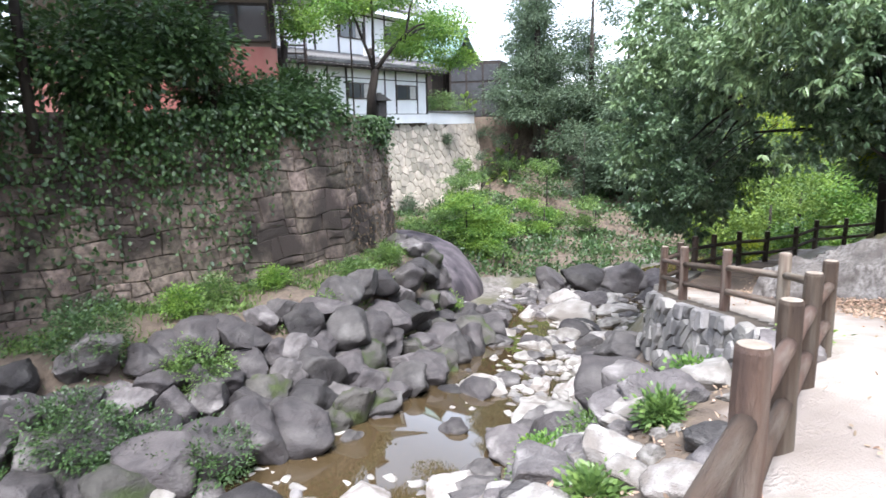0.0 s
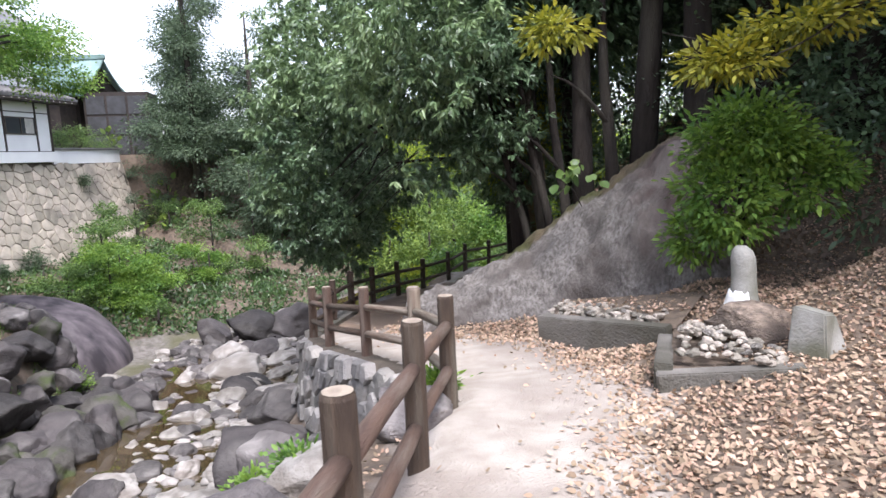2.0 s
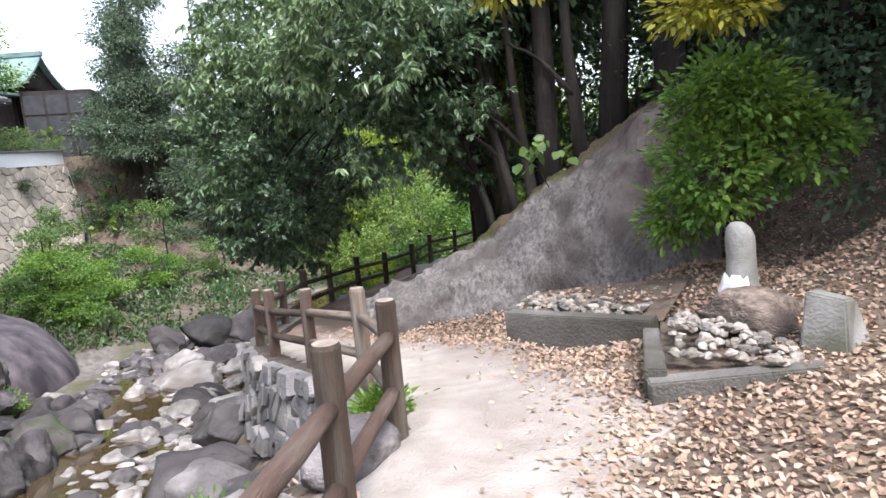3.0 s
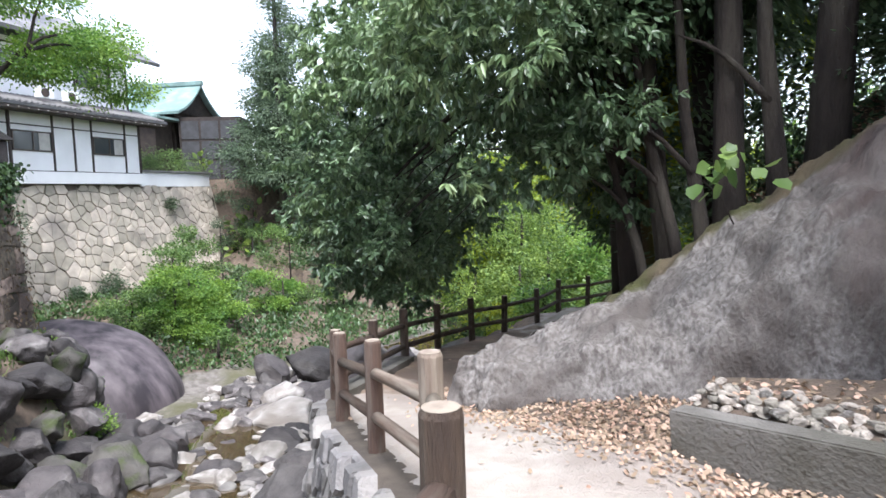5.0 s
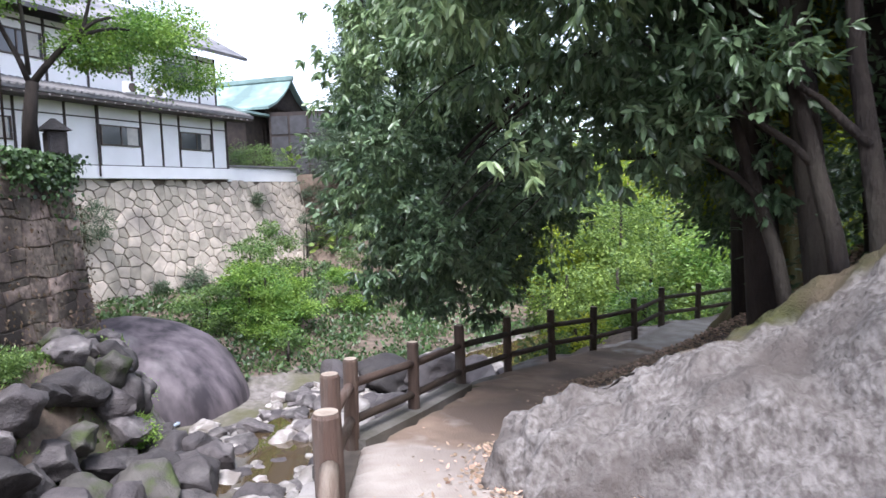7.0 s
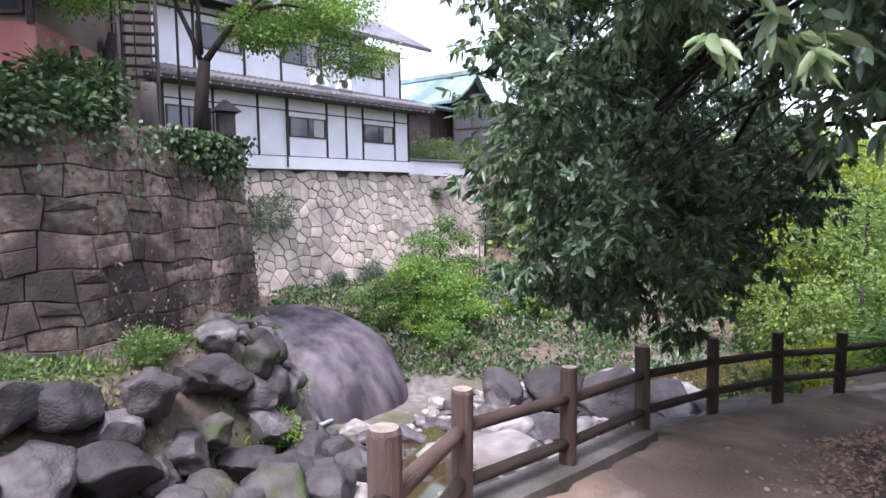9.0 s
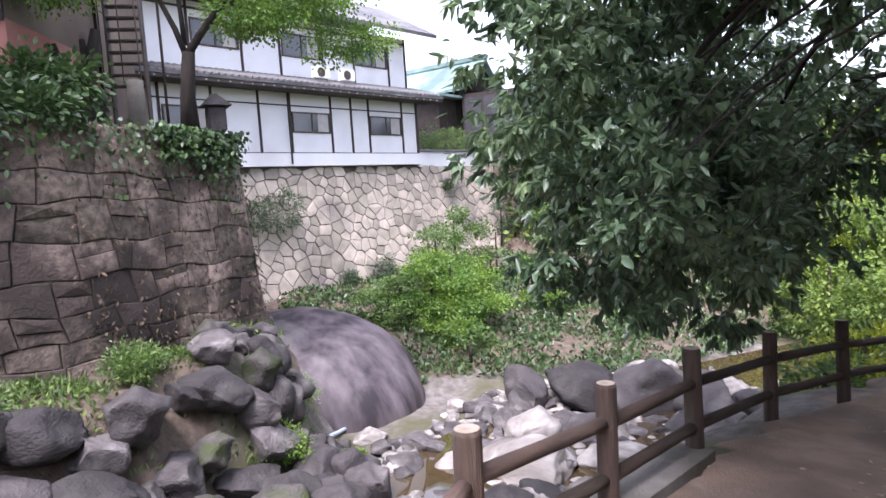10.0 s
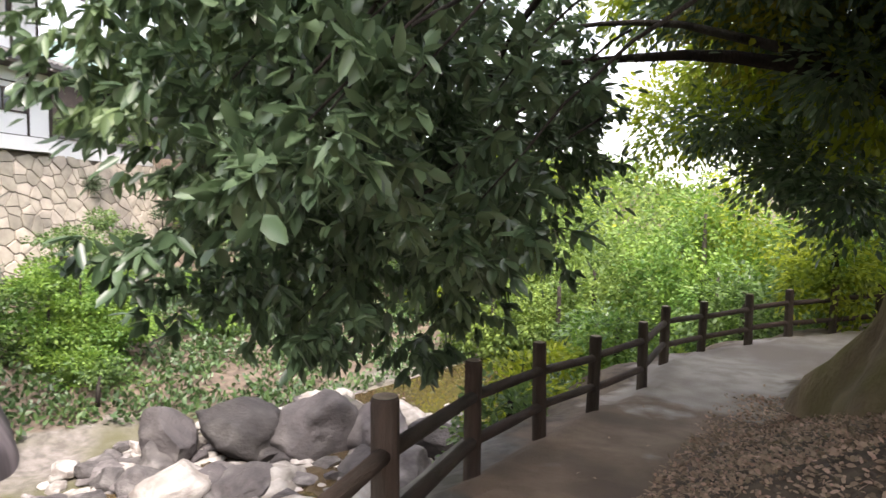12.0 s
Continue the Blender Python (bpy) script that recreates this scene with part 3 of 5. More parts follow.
def rock(x, y, r, material=None, flat=0.7, sink=0.3, z=None, name="boulder", label="", long=1.2, group="rocks of the stream", rz=None):
    material = material or M_ROCK
    k = random.randrange(len(ROCKS))
    key = (k, material.name)
    if key not in ROCKS_BY:
        me = ROCKS[k].copy()
        me.materials.clear()
        me.materials.append(material)
        ROCKS_BY[key] = me
    ob = new(name, ROCKS_BY[key])
    zz = (gz(x, y) if z is None else z) + r * flat * (1 - 2 * sink)
    ob.matrix_world = Matrix.LocRotScale((x, y, zz), Euler((random.uniform(-0.25, 0.25), random.uniform(-0.25, 0.25), random.uniform(0, 6.3) if rz is None else rz)), (r * long, r, r * flat))
    names = {M_ROCK: "grey water-worn boulder in the stream bed", M_ROCKD: "dark damp boulder on the stream bank", M_ROCKL: "pale dry stone in the stream bed", M_ROCKM: "mossy grey boulder on the far bank", M_PEBBLE: "cream pebble"}
    return tagged(ob, label or names[material], "rock", group)


random.seed(4)


def stream_at(y):
    return float(np.interp(y, [p[1] for p in STREAM], [p[0] for p in STREAM]))


POOL = (-6.75, 1.5)
# stones of the bed
for k in range(250):
    y = random.uniform(-4, 19)
    off = random.uniform(-2.7, 2.5)
    x = stream_at(y) + off
    if math.hypot((x - POOL[0]) / 1.2, (y - POOL[1]) / 1.9) < 1 or math.hypot((x + 7.3) / 0.7, (y + 1.4) / 1.0) < 1:
        continue
    r = random.choice((0.2, 0.24, 0.28, 0.34, 0.4, 0.5, 0.62))
    rock(x, y, r, random.choice((M_ROCK, M_ROCK, M_ROCKL, M_ROCKL, M_ROCKD)), random.uniform(0.38, 0.7), name="river_stone")
rock(POOL[0] - 0.1, POOL[1] + 0.35, 0.28, M_ROCKD, 0.7, 0.25)
# lesser stones between them, too many to count
sv, sf, so = [], [], 0
src = [(np.array([v.co[:] for v in me.vertices]), np.array([p.vertices[:] for p in me.polygons])) for me in (rock_mesh("cobble", 300 + k, 12, 0.05, 2) for k in range(5))]
for k in range(1500):
    y = random.uniform(-4, 20)
    x = stream_at(y) + random.uniform(-3.4, 3.0)
    if math.hypot((x - POOL[0]) / 1.1, (y - POOL[1]) / 1.8) < 1:
        continue
    r = random.uniform(0.06, 0.19)
    v, f = src[k % 5]
    t = random.uniform(0, 6.3)
    rot = np.array([[math.cos(t), -math.sin(t), 0], [math.sin(t), math.cos(t), 0], [0, 0, 1]])
    sv.append((v * np.array([r * 1.25, r, r * 0.6])) @ rot.T + np.array([x, y, gz(x, y) + r * 0.25]))
    sf.append(f + so)
    so += len(v)
M_COBBLE = mat("cobble", (0.22, 0.205, 0.195), (0.13, 0.118, 0.112), 3, 0.85, 0.4, (0.42, 0.39, 0.35), 1.0, 25, island=0.35)
tagged(raw("cobbles", np.concatenate(sv), np.concatenate(sf), M_COBBLE, smooth=True), "grey cobbles scattered over the stream bed", "stones", kind="stuff")
# stacked boulders of the far bank
for row in range(5):
    y = -7.0
    while y < 9.0:
        r = random.uniform(0.42, 0.8) * (1 - 0.04 * row)
        edge = stream_at(y) - 1.85
        x = edge - row * 0.6 + random.uniform(-0.2, 0.2)
        rock(x, y, r, random.choice((M_ROCKD, M_ROCKD, M_ROCKD, M_ROCK, M_ROCKM)), random.uniform(0.75, 1.05), 0.2, group="boulders of the bank", long=random.uniform(1.0, 1.3))
        y += r * random.uniform(1.0, 1.4)
for k in range(22):
    x, y = random.uniform(-16.4, -13.2), random.uniform(6.4, 8.4)
    rock(x, y, random.uniform(0.3, 0.55), random.choice((M_ROCK, M_ROCKD, M_ROCKM)), random.uniform(0.7, 1.2), 0.3, group="boulders of the bank", long=random.uniform(1.0, 1.3))
# dry bed in front of the great boulder
for k in range(75):
    x, y = random.uniform(-16.6, -12.8), random.uniform(9.2, 15.5)
    if math.hypot(x + 19.3, y - 10.9) > 3.4:
        rock(x, y, random.uniform(0.18, 0.48), random.choice((M_ROCKL, M_ROCK, M_ROCK)), random.uniform(0.4, 0.7), 0.3, name="river_stone")
# near bank below the fence
for x, y, r, mt, fl in ((-4.9, 4.3, 0.95, M_ROCKD, 0.85), (-3.5, 3.1, 0.8, M_ROCK, 0.75), (-4.3, 2.2, 0.75, M_ROCKD, 1.0), (-3.9, 1.2, 0.6, M_ROCKD, 0.9), (-4.7, 0.6, 0.5, M_ROCK, 0.7), (-5.9, 6.1, 0.7, M_ROCK, 0.7), (-3.0, 0.3, 0.35, M_ROCK, 0.7), (-2.4, 1.9, 0.3, M_ROCKL, 0.6), (-4.4, -0.8, 0.6, M_ROCK, 0.6), (-6.9, 7.6, 0.6, M_ROCK, 0.8)):
    rock(x, y, r, mt, fl, 0.25, group="boulders below the fence")
for k in range(210):
    x, y = random.uniform(-4.9, -0.5), random.uniform(-4, 3.2)
    if near_line(np.array([x]), np.array([y]), FENCE)[1][0] > 0:
        continue
    rock(x, y, random.choice((0.08, 0.12, 0.17, 0.24, 0.33, 0.42)), random.choice((M_ROCK, M_ROCK, M_ROCKL)), 0.6, 0.3, name="stone", group="stones of the bank")
for k in range(130):
    x, y = random.uniform(-3.4, 0.9), random.uniform(-5.2, -0.6)
    if near_line(np.array([x]), np.array([y]), FENCE)[1][0] > 0:
        continue
    rock(x, y, random.choice((0.05, 0.08, 0.11, 0.15, 0.2, 0.28)), random.choice((M_ROCK, M_ROCKL, M_ROCKL)), random.uniform(0.4, 0.7), 0.3, name="stone", group="stones of the bank")
# broad blocks upstream
for x, y, r, mt, fl in ((-12.2, 12.0, 0.95, M_ROCKL, 0.45), (-13.6, 13.2, 0.7, M_ROCKL, 0.6), (-11.4, 13.4, 0.7, M_ROCKL, 0.5), (-15.2, 14.3, 0.85, M_ROCKD, 0.8), (-14.2, 15.3, 0.9, M_ROCKD, 0.8), (-13.0, 16.2, 0.95, M_ROCKD, 0.8), (-11.8, 16.9, 0.9, M_ROCKD, 0.8), (-10.6, 17.3, 0.8, M_ROCKD, 0.7), (-14.9, 16.2, 0.7, M_ROCK, 0.7), (-12.4, 14.6, 0.5, M_ROCKL, 0.6), (-13.4, 17.4, 0.7, M_ROCKM, 0.8), (-10.4, 15.6, 0.7, M_ROCK, 0.7)):
    rock(x, y, r, mt, fl, 0.2, group="blocks upstream", long=1.35)

# great dark boulder
bm = bmesh.new()
bmesh.ops.create_icosphere(bm, subdivisions=5, radius=1)
for v in bm.verts:
    q = v.co.copy()
    v.co.z = math.copysign(abs(q.z) ** 0.8, q.z)
    crease = math.exp(-((q.x - 0.25 - 0.1 * q.z) / 0.05) ** 2) * (1 if q.y < 0 else 0)
    v.co += q * (0.06 * noise.fractal(q * 1.2 + Vector((4, 9, 2)), 1.0, 2.0, 4) - 0.03 * crease)
dome = finish("great_boulder", bm, M_DOME, smooth=True)
dome.matrix_world = Matrix.LocRotScale((-20.35, 9.6, -5.7), Euler((0, 0, 0.75)), (4.2, 3.2, 3.3))
tagged(dome, "huge smooth dark boulder with pale water stains", "rock")
bm = bmesh.new()
tube(bm, [(-15.75, 8.75, -4.62), (-17.2, 10.45, -4.95)], [0.05, 0.05], 10)
tagged(finish("pipe", bm, M_PIPE, smooth=True), "pale blue plastic pipe lying at the boulder's foot", "pipe")

# ---- old stone wall on the far bank ----
old_line = [(-13.4, -12, -1.7), (-14.0, -3, -1.8), (-14.3, 1, -1.9), (-15.3, 4.4, -2.0), (-16.7, 6.3, -2.05), (-18.2, 8.15, -2.1), (-21.5, 9.0, -2.6), (-27.4, 8.8, -2.6)]
ol = [0.0]
for a, c in zip(old_line, old_line[1:]):
    ol.append(ol[-1] + math.hypot(c[0] - a[0], c[1] - a[1]))
OLD_H = 4.75


def old_at(u, v, out):
    x, y, z, dx, dy = on_line(old_line, ol, u)
    o = out + 0.10 * (OLD_H - v) / OLD_H * 4
    return (x + dy * o, y - dx * o, z - 0.3 + v)


wall_old = empty("wall_2", pose(0, 0, 0), "old wall of large weathered brown stones", "wall", kind="structure")
bv, bf = [], []
for k in range(61):
    u = ol[-1] * k / 60
    bv += [old_at(u, -1.0, -0.02), old_at(u, OLD_H, -0.02), tuple(np.array(old_at(u, OLD_H, -0.9)))]
for k in range(60):
    for q in (0, 1):
        bf.append((3 * k + q, 3 * k + q + 1, 3 * k + q + 4, 3 * k + q + 3))
raw("joint", bv, bf, M_MORTD, wall_old)

# ---- house of white plaster on its stone base ----
HX = pose(-30.8, 20.2, 0, 0, 0, 106.7)
house = empty("house", HX, "two-storey white plastered house with dark timber strips and grey tiled eaves", "house")
part("wall", box(-20, 0, 0, 6, 2.76, 5.6), M_PLASTER, house, "white plaster")
part("fascia", box(-20, 0.06, -0.12, 6.06, 2.22, 2.76, 0.01), M_PLASTER, house, "broad white board at the floor")
part("sill_beam", box(-20, 0.03, -0.05, 0.05, 2.72, 2.80), M_TIMBER, house)
part("rail_beam", box(-20, 0.0, -0.025, 0.05, 4.72, 4.77), M_TIMBER, house)
for x in (-0.03, -1.05, -3.2, -4.25, -5.4, -7.55, -9.0, -11.0, -13.0, -15.0, -17, -19):
    w = 0.075 if x in (-0.03, -7.55) else 0.05
    part("timber_post", box(x - w, x + w, -0.035, 0.05, 2.8, 5.3), M_TIMBER, house)


def window(parent, x0, x1, z0, z1, y=0.0):
    fr = bmesh.new()
    t = 0.06
    bx(fr, x0, x1, y - 0.06, y + 0.02, z1 - t, z1)
    bx(fr, x0, x1, y - 0.06, y + 0.02, z0, z0 + t)
    for xx in (x0, (x0 + x1) / 2 - t / 2, x1 - t):
        bx(fr, xx, xx + t, y - 0.055, y + 0.02, z0, z1)
    w = part("window", fr, M_STEEL, parent, "sliding window with grey metal frame")
    mid = (x0 + x1) / 2
    part("pane", box(x0 + t, mid - t / 2, y - 0.03, y - 0.02, z0 + t, z1 - t), M_GLASS, w)
    part("pane", box(mid + t / 2, x1 - t, y - 0.022, y - 0.012, z0 + t, z1 - t), M_GLASS, w)
    part("curtain", box(mid + 0.3, x1 - t - 0.08, y - 0.035, y - 0.031, z0 + t, z1 - t), M_CURTAIN, w)


window(house, -3.15, -1.1, 3.63, 4.5)
window(house, -7.45, -5.45, 3.63, 4.5)
window(house, -12.9, -11.1, 3.63, 4.5)
bm = bmesh.new()
tube(bm, [(-7.72, -0.2, 2.3), (-7.72, -0.2, 5.3)], [0.04, 0.04], 8)
part("drain_pipe", bm, M_TIMBER, house, "dark drain pipe")
# lower eave
ev = bmesh.new()
for prof in (((-1.1, 5.38), (0.75, 5.98), (0.75, 6.1), (-1.12, 5.50)),):
    v0 = [ev.verts.new((-20, p[0], p[1])) for p in prof]
    v1 = [ev.verts.new((0.9, p[0], p[1])) for p in prof]
    for k in range(4):
        ev.faces.new((v0[k], v0[(k + 1) % 4], v1[(k + 1) % 4], v1[k]))
    ev.faces.new(v0[::-1])
    ev.faces.new(v1)
part("eave_roof", ev, M_TILE, house, "grey tiled eave")
tile_me = None
for k in range(76):
    bm = bmesh.new()
    tube(bm, [(0, -1.14, 5.52), (0, 0.75, 6.13)], [0.055, 0.055], 6)
    if tile_me is None:
        first = part("roof_tile", bm, M_TILE, house)
        tile_me = first.data
    else:
        bm.free()
        first = new("roof_tile", tile_me)
        first.parent = house
    first.location.x = -20 + k * 0.275
part("eave_board", box(-20, 0.85, -1.08, -0.1, 5.24, 5.36), M_TIMBER, house)
for k in range(44):
    x = -19.6 + k * 0.465
    part("rafter_end", box(x, x + 0.045, -1.12, -1.08, 5.27, 5.315), M_CURTAIN, house)
# upper storey
part("upper_wall", box(-18, 0, 0.55, 6, 5.9, 8.5), M_PLASTER, house, "white plaster")
for x in (-0.04, -1.2, -3.4, -5.2, -7.4, -9.2, -11.4, -13.2):
    part("timber_post", box(x - 0.05, x + 0.05, 0.51, 0.6, 6.0, 8.5), M_TIMBER, house)
for x0 in (-3.3, -7.3, -11.3):
    window(house, x0, x0 + 2.0, 6.9, 7.9, 0.55)
part("upper_rail", box(-18, 0, 0.52, 0.6, 8.2, 8.28), M_TIMBER, house)
rf = bmesh.new()
for prof in (((-0.7, 8.45), (3.2, 10.6), (7, 8.45), (7, 8.6), (3.2, 10.8), (-0.75, 8.62)),):
    v0 = [rf.verts.new((-18.8, p[0], p[1])) for p in prof]
    v1 = [rf.verts.new((1.1, p[0], p[1])) for p in prof]
    for k in range(6):
        rf.faces.new((v0[k], v0[(k + 1) % 6], v1[(k + 1) % 6], v1[k]))
    rf.faces.new(v0[::-1])
    rf.faces.new(v1)
part("roof", rf, M_TILE, house, "grey tiled roof")
for x in (-5.2, -6.6):
    bm = box(x, x + 0.75, -0.75, -0.45, 5.86, 6.35, 0.02)
    u = part("air_unit", bm, M_PLASTER, house, "white outdoor air conditioning unit")
    bm = bmesh.new()
    bmesh.ops.create_cone(bm, cap_ends=True, radius1=0.2, radius2=0.2, depth=0.02, segments=16, matrix=Matrix.Translation((x + 0.3, -0.757, 6.1)) @ pose(0, 0, 0, 90))
    part("fan_grille", bm, M_STEEL, u, "dark round fan grille")

# white garden wall with a tiled cap, on the same stone base
gw = empty("garden_wall", HX, "white plastered garden wall capped with grey tiles", "wall", kind="structure")
part("wall", box(0.06, 6.0, 0.1, 0.4, 2.1, 2.86), M_PLASTER, gw)
part("cap", box(0.0, 6.1, -0.02, 0.52, 2.86, 2.98, 0.03), M_TILE, gw, "grey tile cap")

CASTLE_H = 6.4


def castle_at(u, v, out):
    """u runs from the left end; the corner at the right leans."""
    back = CASTLE_H - v
    lean = 0.12 * back + 0.016 * back ** 2
    x = -19 + u
    p = HX @ Vector((x + 0.10 * back * (u / 25.2) ** 3, 0.15 - lean - out, 2.2 - CASTLE_H + v))
    return tuple(p)


wall_c = empty("wall_3", pose(0, 0, 0), "high battered wall of pale fitted stones", "wall", kind="structure")
bv, bf = [], []
for k in range(41):
    for q in range(9):
        bv.append(castle_at(25.2 * k / 40, CASTLE_H * q / 8, -0.04))
for k in range(40):
    for q in range(8):
        bf.append((9 * k + q, 9 * k + q + 1, 9 * k + q + 10, 9 * k + q + 9))
raw("joint", bv, bf, M_MORTL, wall_c)
bv, bf = [], []
for q in range(9):
    p = castle_at(25.2, CASTLE_H * q / 8, 0.0)
    bv += [p, tuple(Vector(p) + HX.to_3x3() @ Vector((-0.3, 7, 0)))]
for q in range(8):
    bf.append((2 * q, 2 * q + 1, 2 * q + 3, 2 * q + 2))
raw("return_face", bv, bf, M_WALLL, wall_c)

# ---- rock outcrop beside the path ----
BASE = [(-3.05, 5.75, -0.95), (-2.55, 5.45, -0.9), (-1.6, 5.7, -0.8), (-0.6, 6.0, -0.6), (0.2, 6.1, -0.35), (0.9, 5.9, -0.1), (1.5, 5.8, 0.1), (2.1, 6.2, 0.3)]
TOP = [(-3.05, 6.3, -0.55), (-2.6, 6.45, -0.33), (-2.0, 7.2, -0.15), (-1.35, 7.75, 0.3), (-0.5, 8.0, 1.0), (0.5, 8.0, 1.7), (1.4, 8.0, 2.3), (2.2, 7.9, 2.5)]
ov, of = [], []
NU, NV = 130, 60
for i in range(NU + 1):
    t = i / NU * 7
    k = min(int(t), 6)
    f = t - k
    p, q = (Vector(BASE[k]).lerp(Vector(BASE[k + 1]), f), Vector(TOP[k]).lerp(Vector(TOP[k + 1]), f))
    for j in range(NV + 1):
        v = j / NV
        if v <= 0.75:
            s = v / 0.75
            c = p.lerp(q, s)
            c.z += (q.z - p.z) * 0.22 * math.sin(math.pi * s) - 0.3 * (1 - s) ** 8
            c.y -= 0.22 * math.sin(math.pi * s) * (1 if k > 0 else 0.3)
        else:
            s = (v - 0.75) / 0.25
            c = q + Vector((0.1, 1.6 * s, -0.9 * s * s))
        w = noise.fractal(c * 0.9 + Vector((3, 1, 7)), 1.0, 2.0, 5)
        w2 = noise.fractal(c * 3.5, 1.0, 2.0, 4)
        c = c + Vector((0, -0.6, 0.8)) * (0.20 * w + 0.10 * w2 + 0.03 * abs(noise.noise(c * 6.5)) + 0.022 * noise.noise(c * 14))
        ov.append(tuple(c))
for i in range(NU):
    for j in range(NV):
        a = i * (NV + 1) + j
        of.append((a, a + NV + 1, a + NV + 2, a + 1))
outcrop = raw("rock_outcrop", ov, of, M_OUTCROP, smooth=True)
grid_u, grid_v = np.repeat(np.arange(NU + 1) / NU * 7, NV + 1), np.tile(np.arange(NV + 1) / NV, NU + 1)
for key, val in (("stain", 0.1 + 0.55 * sstep((grid_u - 3.9) / 1.6) * sstep(grid_v / 0.2)), ("moss", 0.72 * np.exp(-((grid_v - 0.74) / 0.15) ** 2) * np.clip((grid_u - 1.2) / 1.5, 0, 1))):
    at_ = outcrop.data.attributes.new(key, "FLOAT", "POINT")
    at_.data.foreach_set("value", val.astype(np.float32))
tagged(outcrop, "sloping grey rock outcrop blotched with lichen beside the path", "rock")

# ---- shrine corner ----
shrine = empty("stone_kerb", pose(0, 0, 0), "low weathered concrete kerb round the pebble bed", "kerb", kind="structure")


def beam(a, c, w, h, name="kerb_beam", material=M_CONC):
    a, c = Vector(a), Vector(c)
    ll = (Vector((c.x, c.y, 0)) - Vector((a.x, a.y, 0))).length
    ob = part(name, box(0, ll, -w / 2, w / 2, -0.3, h, 0.012), material, shrine)
    d = c - a
    ob.matrix_local = Matrix.Translation(a) @ Matrix.Rotation(math.atan2(d.y, d.x), 4, "Z") @ Matrix.Rotation(-math.atan2(d.z, ll), 4, "Y")


beam((-0.28, 4.48, -0.42), (1.35, 3.85, -0.28), 0.2, 0.26)
beam((1.30, 3.75, -0.26), (1.37, 2.12, -0.06), 0.16, 0.17)
beam((1.32, 2.10, -0.06), (2.5, 2.35, 0.04), 0.16, 0.1)
random.seed(11)
for k in range(290):
    if k < 110:
        t = random.random()
        x, y = -0.2 + 1.5 * t + random.uniform(-0.05, 0.05), 4.5 - 0.6 * t + 0.12 + 0.6 * random.random() ** 1.7
        z0 = -0.2 + 0.13 * t
    else:
        x, y = random.uniform(1.48, 2.35), random.uniform(2.28, 3.5)
        z0 = 0.07 + 0.16 * math.exp(-((x - 1.75) ** 2 + (y - 2.7) ** 2) / 0.14)
    r = random.uniform(0.028, 0.068)
    rock(x, y, r, M_PEBBLE if random.random() < 0.85 else M_ROCKL, random.uniform(0.5, 0.85), 0.2, z0 + random.uniform(0, 0.06), "pebble", "rounded pale pebble on the pile by the statue", 1.25, "pebbles by the statue")
fill = bmesh.new()
for quad in (((1.4, 2.2, 0.03), (2.5, 2.4, 0.12), (2.7, 3.9, 0.12), (1.38, 3.8, -0.04)), ((-0.25, 4.5, -0.22), (1.4, 3.9, -0.06), (1.7, 5.2, 0.1), (-0.2, 5.5, -0.2))):
    fill.faces.new([fill.verts.new(p) for p in quad])
part("fill", fill, M_EARTH, shrine)
rock(2.15, 3.3, 0.47, M_WALLD, 0.62, 0.22, 0.02, "base_stone", "rough brown base stone under the statue", 1.15, "shrine stones", 0.3)
st = bmesh.new()
rings = []
for z, rx, ry, ox in ((0, 0.17, 0.14, 0), (0.1, 0.165, 0.135, 0), (0.24, 0.14, 0.12, -0.01), (0.36, 0.125, 0.11, -0.015), (0.44, 0.12, 0.10, -0.02), (0.52, 0.118, 0.105, -0.025), (0.62, 0.115, 0.10, -0.03), (0.69, 0.095, 0.085, -0.04), (0.735, 0.05, 0.05, -0.05)):
    rings.append([st.verts.new((ox + rx * math.cos(t * math.pi / 8) * (1 + 0.05 * math.sin(3 * t + z * 9)), ry * math.sin(t * math.pi / 8), z)) for t in range(16)])
for r0, r1 in zip(rings, rings[1:]):
    for k in range(16):
        st.faces.new((r0[k], r0[(k + 1) % 16], r1[(k + 1) % 16], r1[k]))
st.faces.new(rings[0][::-1])
st.faces.new(rings[-1])
statue = finish("statue", st, M_STATUE, smooth=True)
statue.matrix_world = pose(2.06, 3.38, 0.24, 0, 0, -30)
tagged(statue, "small worn standing stone figure on a rough base stone", "statue")
cb = bmesh.new()
rows = []
for j, (z, r) in enumerate(((0.30, 0.135), (0.22, 0.16), (0.12, 0.19), (0.03, 0.235))):
    rows.append([cb.verts.new((-0.01 + (r + 0.012 * math.sin(a * 9 + j)) * math.cos(a), 0.85 * (r + 0.012 * math.sin(a * 7)) * math.sin(a), z)) for a in [math.radians(170 + 12 * k) for k in range(13)]])
for r0, r1 in zip(rows, rows[1:]):
    for k in range(12):
        cb.faces.new((r0[k], r0[k + 1], r1[k + 1], r1[k]))
bib = finish("bib", cb, M_CLOTH, smooth=True)
bib.matrix_world = statue.matrix_world @ pose(0, 0, 0, 0, 0, 0)
sol = bib.modifiers.new("thickness", "SOLIDIFY")
sol.thickness = 0.008
tagged(bib, "white cloth bib tied round the stone figure", "cloth")
blk = bmesh.new()
bvs = [blk.verts.new(p) for p in ((-0.17, -0.15, -0.1), (0.17, -0.17, -0.1), (0.27, 0.2, -0.1), (-0.18, 0.22, -0.1), (-0.15, -0.1, 0.44), (0.12, -0.12, 0.41), (0.13, 0.12, 0.37), (-0.14, 0.14, 0.41))]
for f in ((3, 2, 1, 0), (4, 5, 6, 7), (0, 1, 5, 4), (1, 2, 6, 5), (2, 3, 7, 6), (3, 0, 4, 7)):
    blk.faces.new([bvs[k] for k in f])
